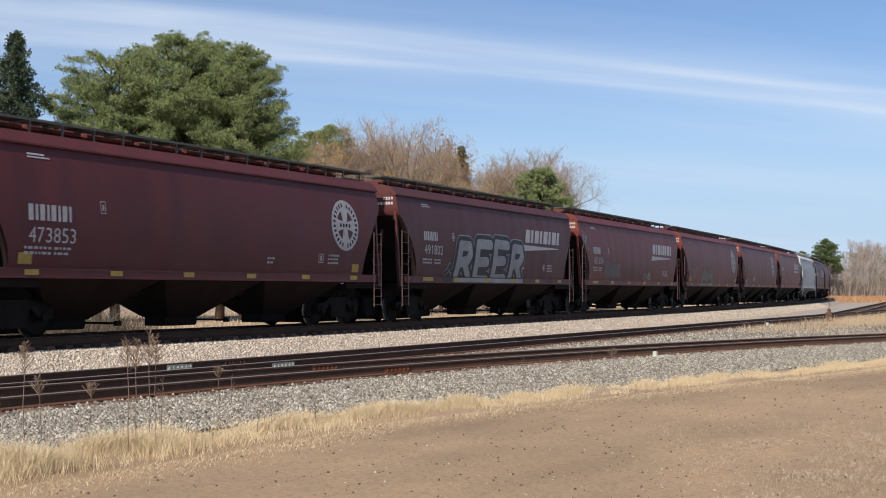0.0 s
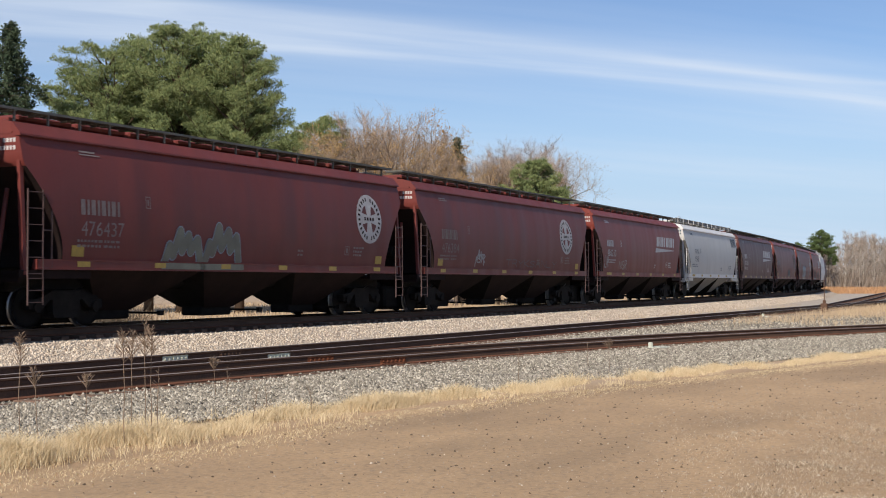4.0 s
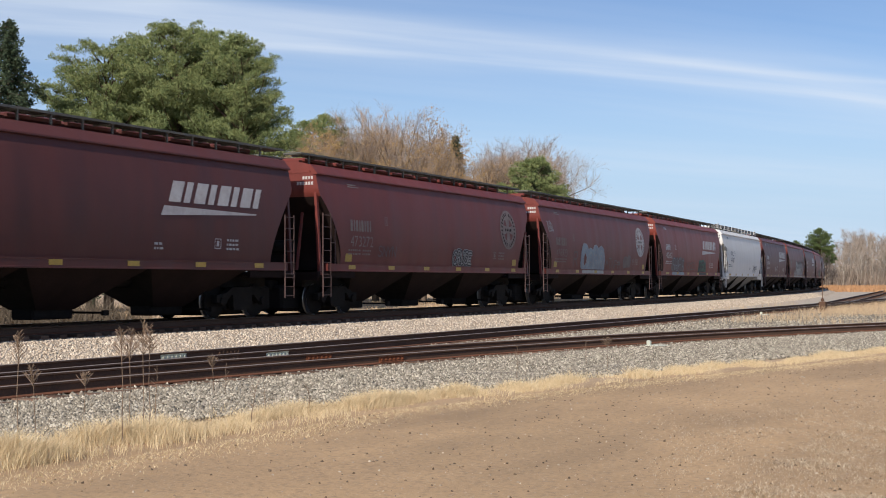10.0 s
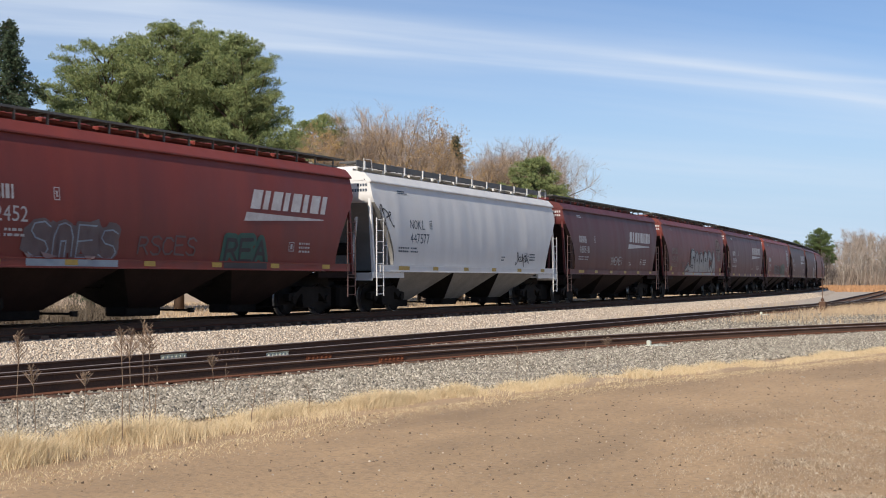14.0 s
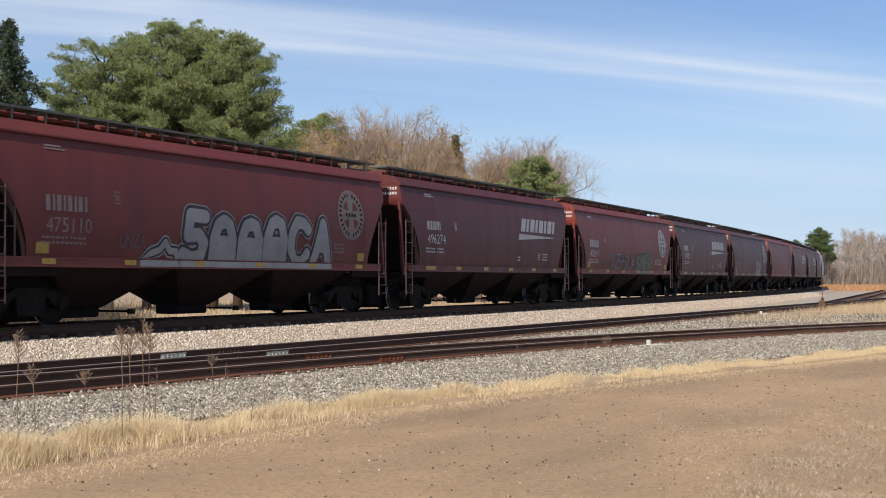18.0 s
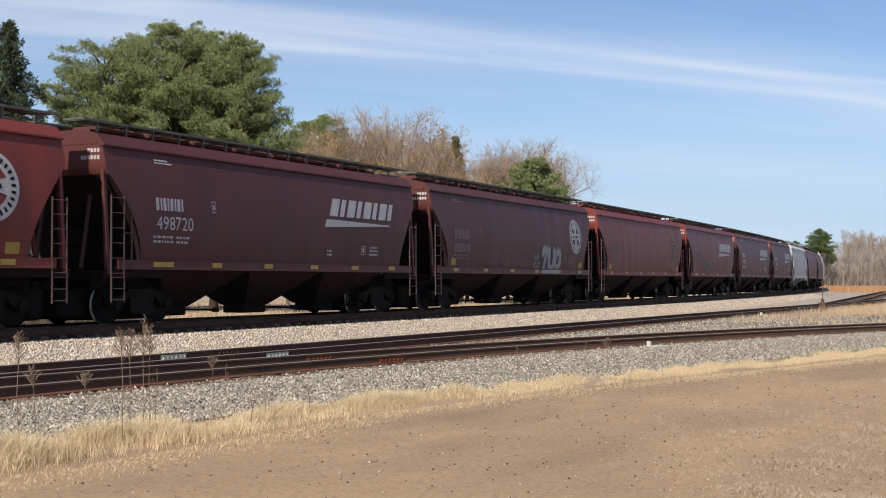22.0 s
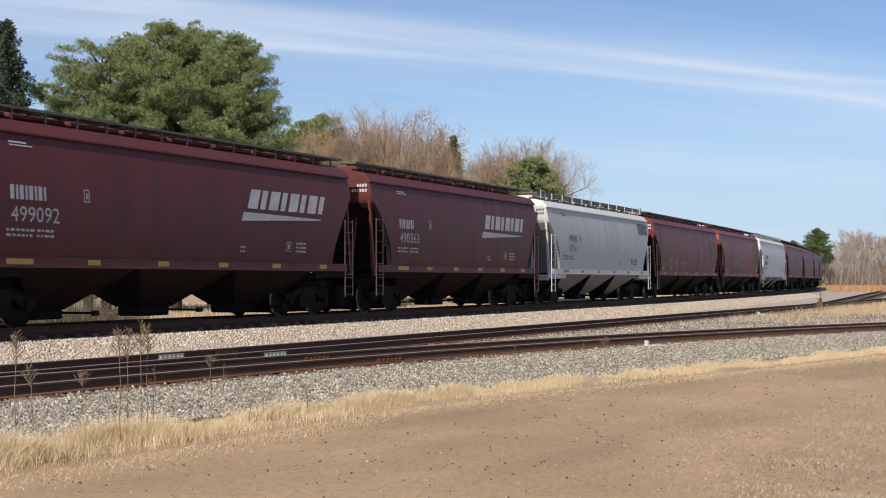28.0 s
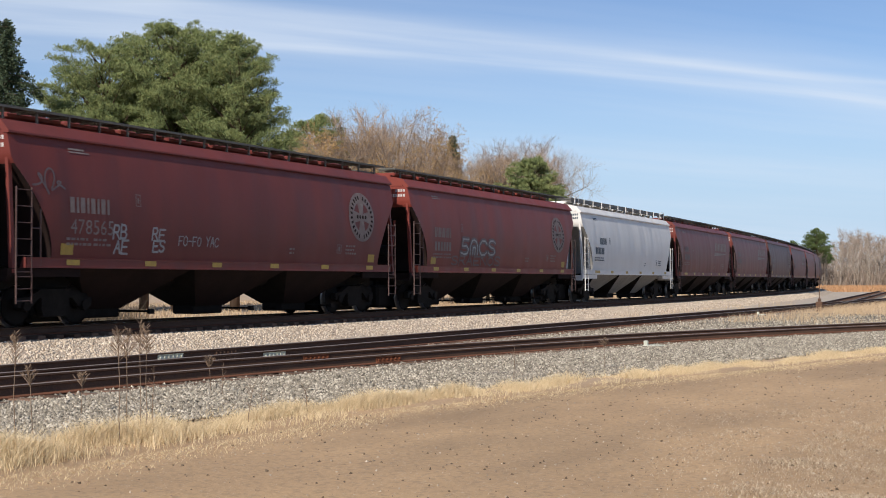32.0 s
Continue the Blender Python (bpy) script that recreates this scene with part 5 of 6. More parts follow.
            part("corner_post", Geo().prism(post, "x", a, b), paint, car)
            s0, s1 = sorted((e * (xb - 0.05), e * (xb - 0.48)))
            part("ladder", ladder(s0, s1, sgn * 1.592, 1.12, 2.95 if e < 0 else 2.8, 6), trim, car)
            part("sill_step", ladder(s0, s1, sgn * 1.60, 0.52, 1.14, 3), trim, car)
            if e < 0:
                rail = Geo()
                xr = e * (xb - 0.75)
                rail.tube([(xr, sgn * 1.58, 1.28), (xr, sgn * 1.58, 2.5), (xr + 0.12 * -e, sgn * 1.56, 2.66)], 0.018, 6)
                rail.tube([(e * (xb - 0.5), sgn * 1.58, 2.1), (xr, sgn * 1.58, 2.1)], 0.016, 6)
                part("handrail", rail, trim, car)
        for y in (-0.7, 0.7):
            part("end_brace", Geo().tube([(e * (xb - 0.05), y, 1.3), (e * (xb - 0.35), y, 3.0)], 0.05, 6), paint, car)
        truck_parts(car, e * (xb - 1.72))
    if pale:
        for sgn in (-1, 1):
            for e in (-1, 1):
                x = e * (xb - 0.1)
                g = Geo().tube([(x, sgn * 1.1, 4.45), (x, sgn * 1.1, 4.80), (x - e * 0.5, sgn * 1.1, 4.80), (x - e * 0.55, sgn * 1.1, 4.45)], 0.015, 6)
                part("roof_grab_rail", g, paint, car)
    tank = Geo().tube([(-xb + 0.5, -0.35, 2.0), (-xb + 0.5, 0.55, 2.0)], [0.2, 0.2], 12)
    part("air_reservoir", tank, RUN_STEEL, car)
    wheel = Geo()
    pts = [(-xb - 0.12, 0.75 + 0.26 * math.cos(k * math.tau / 14), 2.35 + 0.26 * math.sin(k * math.tau / 14)) for k in range(15)]
    wheel.tube(pts, 0.018, 5)
    for k in range(3):
        wheel.tube([(-xb - 0.12, 0.75, 2.35), (-xb - 0.12, 0.75 + 0.26 * math.cos(k * 2.094), 2.35 + 0.26 * math.sin(k * 2.094))], 0.014, 5)
    wheel.tube([(-xb + 0.2, 0.75, 2.35), (-xb - 0.12, 0.75, 2.35)], 0.025, 6)
    part("brake_wheel", wheel, RUN_STEEL, car)
    car["xb"] = xb
    return car


# ---- markings on the cars' sides ----
def on_side(pts, lift):
    """Points on the side sheet; below its foot they lie on the sill's outer face."""
    return [(x, -(side_y(z) if z > 1.495 else 1.602) - lift, z) for x, z in pts]


def flat_part(name, polys, mat, car, label="", lift=0.011):
    g = Geo()
    for poly in polys:
        g.add(on_side(poly, lift), [tuple(range(len(poly)))])
    ob = part(name, g.mesh(name, mat, normals=False), None, car, label)
    return ob


def ring_poly(cx, cz, r0, r1, n=28, a0=0.0, a1=math.tau):
    out = []
    for k in range(n):
        p, q = a0 + (a1 - a0) * k / n, a0 + (a1 - a0) * (k + 1) / n
        out.append([(cx + r0 * math.cos(p), cz + r0 * math.sin(p)), (cx + r1 * math.cos(p), cz + r1 * math.sin(p)),
                    (cx + r1 * math.cos(q), cz + r1 * math.sin(q)), (cx + r0 * math.cos(q), cz + r0 * math.sin(q))])
    return out


def rect(x0, z0, x1, z1, slant=0.0):
    return [(x0, z0), (x1, z0), (x1 + slant, z1), (x0 + slant, z1)]


def block_marks(x, z, w, h, count, slant=0.0, slot=0.3):
    """A row of plain blocks, the size of a line of capitals."""
    out = []
    step = w / count
    for k in range(count):
        a, b = x + k * step, x + k * step + step * 0.84
        t = step * slot

        def quad(u0, v0, u1, v1):
            return [(u0 + slant * v0 / h, z + v0), (u1 + slant * v0 / h, z + v0), (u1 + slant * v1 / h, z + v1), (u0 + slant * v1 / h, z + v1)]
        # two plain bars, a broad one and a slim one
        out += [quad(a, 0, a + t * 1.55, h), quad(b - t * 0.85, 0, b, h)]
    return out


def blocks_apart(x, z, w, h, count, slant=0.0, slot=0.3):
    step = w / count
    return [block_marks(x + k * step, z, step, h, 1, slant, slot) for k in range(count)]


def text_mesh(name, body, size, mat):
    cu = bpy.data.curves.new(name, "FONT")
    cu.body, cu.size, cu.resolution_u = body, size, 3
    ob = bpy.data.objects.new(name, cu)
    scene.collection.objects.link(ob)
    me = bpy.data.meshes.new_from_object(ob.evaluated_get(bpy.context.evaluated_depsgraph_get()))
    bpy.data.objects.remove(ob)
    bpy.data.curves.remove(cu)
    me.materials.clear()
    me.materials.append(mat)
    return me


def number_part(body, x, z, height, width, mat, car, name="digit"):
    """The car's number, set out along its side."""
    cell = width / len(body)
    for k, char in enumerate(body):
        if char not in TEXTS:
            TEXTS[char] = text_mesh("digit", char, 1.0, mat)
        me = TEXTS[char].copy()
        co = np.empty(len(me.vertices) * 3)
        me.vertices.foreach_get("co", co)
        co = co.reshape(-1, 3)
        lo, hi = co.min(0), co.max(0)
        span = hi[1] - lo[1]
        wide = min(cell * 0.84, (hi[0] - lo[0]) / span * height * 1.05)
        left = x + cell * (k + 0.5) - wide / 2
        u, w = (co[:, 0] - lo[0]) / (hi[0] - lo[0]), (co[:, 1] - lo[1]) / span
        me.vertices.foreach_set("co", np.array([(left + a * wide, -side_y(z + b * height) - 0.009, z + b * height) for a, b in zip(u, w)]).ravel())
        me.materials[0] = mat
        me.name = name
        part(name, me, None, car)


TEXTS = {}


def emblem(car, xb, mat, back=2.15):
    cx, cz, r = xb - back, 2.93, 0.75
    polys = ring_poly(cx, cz, r * 0.60, r, 36)
    w = r * 0.15
    for s in (-1, 1):
        polys.append([(cx - w, cz + s * w), (cx + w, cz + s * w), (cx + w * 1.7, cz + s * r * 0.62), (cx - w * 1.7, cz + s * r * 0.62)])
        polys.append([(cx + s * w, cz - w), (cx + s * w, cz + w), (cx + s * r * 0.62, cz + w * 1.7), (cx + s * r * 0.62, cz - w * 1.7)])
    polys.append(rect(cx - w, cz - w, cx + w, cz + w))
    flat_part("round_emblem", polys, mat, car, "round emblem with a cross")
    dark = []
    for k in range(26):                           # blocks in place of the lettering round the rim
        a = math.tau * k / 26
        if k % 13 != 6:
            dark += ring_poly(cx, cz, r * 0.72, r * 0.88, 1, a, a + math.tau / 26 * 0.45)
    dark += [rect(cx - r * 0.40 + 0.16 * k, cz - 0.05, cx - r * 0.40 + 0.16 * k + 0.09, cz + 0.05) for k in range(4)]
    # marks only borrow the dark red of the car ends
    tagged(flat_part("emblem_lettering", dark, GRIME_SHADE_RED, car, "dark marks round the emblem", lift=0.018), kind="stuff")


def swoosh(car, xb, mat):
    x = xb - 5.7
    for polys in blocks_apart(x + 0.3, 2.90, 3.8, 0.52, 4, 0.26, 0.30):
        flat_part("logo_block", polys, mat, car)
    flat_part("logo_stripe", [[(x, 2.56), (x + 3.85, 2.715), (x + 3.88, 2.745), (x + 0.13, 2.80)]], mat, car)


def scribble(car, x, z, w, h, mat, seed, edge=None):
    """Sprayed block of rounded shapes, unreadable."""
    rnd = random.Random(seed)
    polys, lines = [], []
    n = max(2, int(w / (h * 0.62)))
    for k in range(n):
        cx = x + w * (k + 0.5) / n
        rw = w / n * rnd.uniform(0.52, 0.64)
        rh = h * rnd.uniform(0.38, 0.5)
        cz = z + h * 0.5 + rnd.uniform(-0.06, 0.06) * h
        m = 14
        pts = []
        for j in range(m):
            a = math.tau * j / m
            q = 1 + rnd.uniform(-0.14, 0.10)
            px = abs(math.cos(a)) ** 0.7 * math.copysign(1, math.cos(a))
            pz = abs(math.sin(a)) ** 0.7 * math.copysign(1, math.sin(a))
            pts.append((cx + rw * q * px + 0.15 * (pz * rh), cz + rh * q * pz))
        polys.append(pts)
        for j in range(m):
            (ax, az), (bx, bz) = pts[j], pts[(j + 1) % m]
            d = 0.03 + 0.02 * rnd.random()
            lines.append([(ax, az), (bx, bz), (bx + (cx - bx) * d * 3, bz + (cz - bz) * d * 3), (ax + (cx - ax) * d * 3, az + (cz - az) * d * 3)])
        for _ in range(2):
            a0, b0 = cx + rnd.uniform(-0.4, 0.2) * rw, cz + rnd.uniform(-0.6, 0.4) * rh
            lines.append(rect(a0, b0, a0 + rnd.uniform(0.1, 0.4) * rw, b0 + rnd.uniform(0.15, 0.5) * rh, 0.05))
    tagged(flat_part("graffiti", polys, mat, car, "sprayed graffiti", lift=0.010), kind="stuff")
    if edge:
        tagged(flat_part("graffiti_outline", lines, edge, car, "sprayed graffiti outline", lift=0.016), kind="stuff")


def ribbon(pts, width):
    """Quads along a bent line, like one stroke of a spray can."""
    out, edge = [], []
    for k, p in enumerate(pts):
        d = Vector(pts[min(k + 1, len(pts) - 1)]) - Vector(pts[max(k - 1, 0)])
        n = Vector((-d.y, d.x)).normalized() * width / 2 if d.length > 1e-6 else Vector((0, width / 2))
        edge.append(((p[0] + n.x, p[1] + n.y), (p[0] - n.x, p[1] - n.y)))
    for a, b in zip(edge, edge[1:]):
        out.append([a[0], b[0], b[1], a[1]])
    return out


# letters as pen strokes in a box one wide and one high
STROKES = {
    "A": ["0,0 .5,1 1,0", ".2,.4 .8,.4"], "B": ["0,0 0,1 .7,.95 .8,.72 .6,.52 0,.5", ".6,.52 .95,.3 .8,.05 0,0"], "C": ["1,.82 .75,1 .3,1 0,.7 0,.3 .3,0 .75,0 1,.2"],
    "E": ["1,1 0,1 0,0 1,0", "0,.5 .8,.52"], "F": ["1,1 0,1 0,0", "0,.5 .75,.52"], "I": [".5,0 .5,1"], "K": ["0,0 0,1", "1,1 0,.45 1,0"], "L": ["0,1 0,0 1,0"],
    "M": ["0,0 .1,1 .5,.4 .9,1 1,0"], "N": ["0,0 0,1 1,0 1,1"], "O": [".5,0 .1,.2 0,.5 .1,.85 .5,1 .9,.85 1,.5 .9,.2 .5,0"], "P": ["0,0 0,1 .8,.95 .9,.7 .7,.48 0,.45"],
    "R": ["0,0 .1,1 .75,.98 .9,.74 .7,.52 .1,.48", ".45,.5 1,0"], "S": ["1,.85 .7,1 .2,.95 .05,.72 .3,.54 .8,.45 .98,.25 .8,.03 .3,0 0,.15"], "T": ["0,1 1,1", ".5,1 .5,0"],
    "U": ["0,1 0,.25 .3,0 .75,.02 1,.3 1,1"], "Y": ["0,1 .5,.5 1,1", ".5,.5 .45,0"], "Z": ["0,1 1,1 0,0 1,0"], "5": ["1,1 .25,1 .15,.55 .7,.58 1,.35 .85,.08 .4,0 0,.12"],
    "7": ["0,.8 .15,1 1,1 .5,.45 .4,0"], "n": ["0,0 0,.55 .2,.88 .5,.96 .8,.88 1,.55 1,0", ".36,0 .36,.45 .64,.45 .64,0"], "+": [".5,.1 .5,.9", "0,.5 1,.5"], "-": [".1,.5 .9,.5"],
    "=": [".1,.65 .9,.65", ".1,.38 .9,.38"], "~": ["0,0 .2,.5 .45,.62 .6,.95 .75,.6 .95,.6 1,.1"], "^": ["0,0 .1,.55 .2,.3 .35,1 .45,.45 .6,.9 .7,.4 .85,.75 1,.1"],
}


def sprayed(car, x, z, w, h, word, layers, seed, lean=0.08, space=0.2):
    """A sprayed word: each letter in pen strokes; layers of (material, line width), the lowest first."""
    rnd = random.Random(seed)
    cell = w / len(word)
    lines = []
    for k, char in enumerate(word):
        if char == " ":
            continue
        x0, wide = x + cell * (k + space / 2), cell * (1 - space)
        tall, drop = h * rnd.uniform(0.88, 1.06), h * rnd.uniform(-0.03, 0.03)
        for stroke in STROKES[char]:
            pts = [tuple(float(q) for q in p.split(",")) for p in stroke.split()]
            lines.append([(x0 + wide * u + lean * h * v + rnd.uniform(-0.02, 0.02) * wide, z + drop + tall * v + rnd.uniform(-0.02, 0.02) * h) for u, v in pts])
    names = ["graffiti_halo", "graffiti_outline", "graffiti"][-len(layers):]
    def above(pts, lift):
        return on_side([(px, max(pz, 1.497)) for px, pz in pts], lift)

    for n, ((mat, width), name) in enumerate(zip(layers, names)):
        g = Geo()
        if z < 1.52 and n == len(layers) - 1:     # the same spray across the sill below
            g.add([(px, -1.6015, pz) for px, pz in rect(x, 1.31, x + w, 1.46)], [(0, 1, 2, 3)])
        lift = 0.012 + 0.009 * n
        for line in lines:
            for (ax, az), (bx, bz) in zip(line, line[1:]):
                lift += 0.00012
                d = max(math.hypot(bx - ax, bz - az), 1e-5)
                ux, uz = -(bz - az) / d * width / 2, (bx - ax) / d * width / 2
                m = max(1, int(d / 0.22))
                for i in range(m):
                    p, q = i / m, (i + 1) / m
                    pa, pb = (ax + (bx - ax) * p, az + (bz - az) * p), (ax + (bx - ax) * q, az + (bz - az) * q)
                    g.add(above([(pa[0] + ux, pa[1] + uz), (pb[0] + ux, pb[1] + uz), (pb[0] - ux, pb[1] - uz), (pa[0] - ux, pa[1] - uz)], lift), [(0, 1, 2, 3)])
            for px, pz in line:                   # round joints
                lift += 0.00012
                g.add(above([(px + width / 2 * math.cos(i * math.tau / 10), pz + width / 2 * math.sin(i * math.tau / 10)) for i in range(10)], lift), [tuple(range(10))])
        tagged(part(name, g.mesh(name, mat, normals=False), None, car, {"graffiti": "sprayed graffiti letters", "graffiti_outline": "dark edge of sprayed letters", "graffiti_halo": "pale rim round sprayed letters"}[name]), kind="stuff")


def tag_lines(car, x, z, w, h, mat, seed):
    """A thin sprayed tag: one looping line."""
    rnd = random.Random(seed)
    n = int(40 + w * 34)
    turns = max(3.0, w / h * rnd.uniform(2.0, 2.6)) * math.tau
    p1, p2 = rnd.uniform(0, 6), rnd.uniform(0, 6)
    pts = []
    for k in range(n):
        u = k / (n - 1)
        tall = 0.30 + 0.20 * math.sin(u * turns * 0.37 + p2)
        pts.append((x + w * u + 0.16 * h * math.sin(u * turns * 1.5 + p1), z + h * (0.45 + tall * math.sin(u * turns + p1) + 0.08 * math.sin(u * turns * 0.2))))
    flat_part("graffiti_tag", ribbon(pts, 0.045), mat, car, "thin sprayed graffiti tag", lift=0.012)


def small_print(car, xb, low, mat, seed):
    """Rows of lettering too small to read, as bars."""
    rnd = random.Random(seed)
    polys = []
    for x, z, n, w in ((-xb + 1.5, 2.02 - 0.7 * low, 2, 0.7), (-xb + 2.35, 2.02 - 0.7 * low, 2, 0.45), (xb - 3.1, 2.0, 3, 0.5), (xb * 0.25, 1.85, 2, 0.25)):
        for k in range(n):
            a = x
            while a < x + w:
                b = a + rnd.uniform(0.05, 0.14)
                polys.append(rect(a, z - 0.11 * k, b, z - 0.11 * k + 0.055))
                a = b + 0.04
    tagged(flat_part("stencil_print", polys, mat, car, "small stencilled lines"), kind="stuff")
    x = -xb + 3.75
    fr = [rect(x, 2.72, x + 0.17, 2.74), rect(x, 2.98, x + 0.17, 3.0), rect(x, 2.72, x + 0.02, 3.0), rect(x + 0.15, 2.72, x + 0.17, 3.0), rect(x + 0.06, 2.79, x + 0.11, 2.92)]
    flat_part("inspection_box", fr, mat, car)
    x = xb - 3.6
    fr = [rect(x, 1.80, x + 0.26, 1.82), rect(x, 2.04, x + 0.26, 2.06), rect(x, 1.80, x + 0.02, 2.06), rect(x + 0.24, 1.80, x + 0.26, 2.06), rect(x + 0.08, 1.86, x + 0.18, 2.0)]
    flat_part("consolidated_stencil", fr, mat, car)
    flat_part("top_stencil", [rect(-xb + 1.7, 3.80, -xb + 2.35, 3.83), rect(-xb + 1.7, 3.86, -xb + 2.2, 3.90)], mat, car)


def reflectors(car, xb, squares):
    """Yellow strips along the sill; some cars carry square patches above it at both ends."""
    n = 6
    for k in range(n):
        x = -xb + 1.5 + (2 * xb - 3.4) * k / (n - 1)
        long = 0.75 if k == 0 and not squares else 0.40
        g = Geo().add([(x, -1.6035, 1.335), (x + long, -1.6035, 1.335), (x + long, -1.6035, 1.455), (x, -1.6035, 1.455)], [(0, 1, 2, 3)])
        part("reflector", g.mesh("reflector", DECAL_YELLOW, normals=False), None, car, "yellow reflective strip")
    if squares:
        for x in (-xb + 1.35, xb - 1.75):
            flat_part("reflector", [rect(x, 1.56, x + 0.38, 1.80)], DECAL_YELLOW, car, "yellow reflective patch")


# ---- the train ----
# end of each car along the train, metres behind the point where the train stands at the start
GAPS = [-2.9, 14.2, 31.9, 48.7, 66.6, 84.1, 102.0, 118.85, 135.7, 152.8, 170.0, 187.7, 205.3, 222.1, 238.3, 255.65, 272.3, 289.7, 305.85, 323.3, 340.5,
        356.2, 372.7, 387.9, 404.5, 421.9, 438.9, 455.9, 473.1, 490.4, 507.7, 525.0, 542.3, 559.6, 576.9]
R_WHEEL = 0.457


def run(t):
    """Metres that the train has gone at t seconds."""
    return 12.403 * t - 0.01836 * (t - 9) ** 2 + 0.01836 * 81


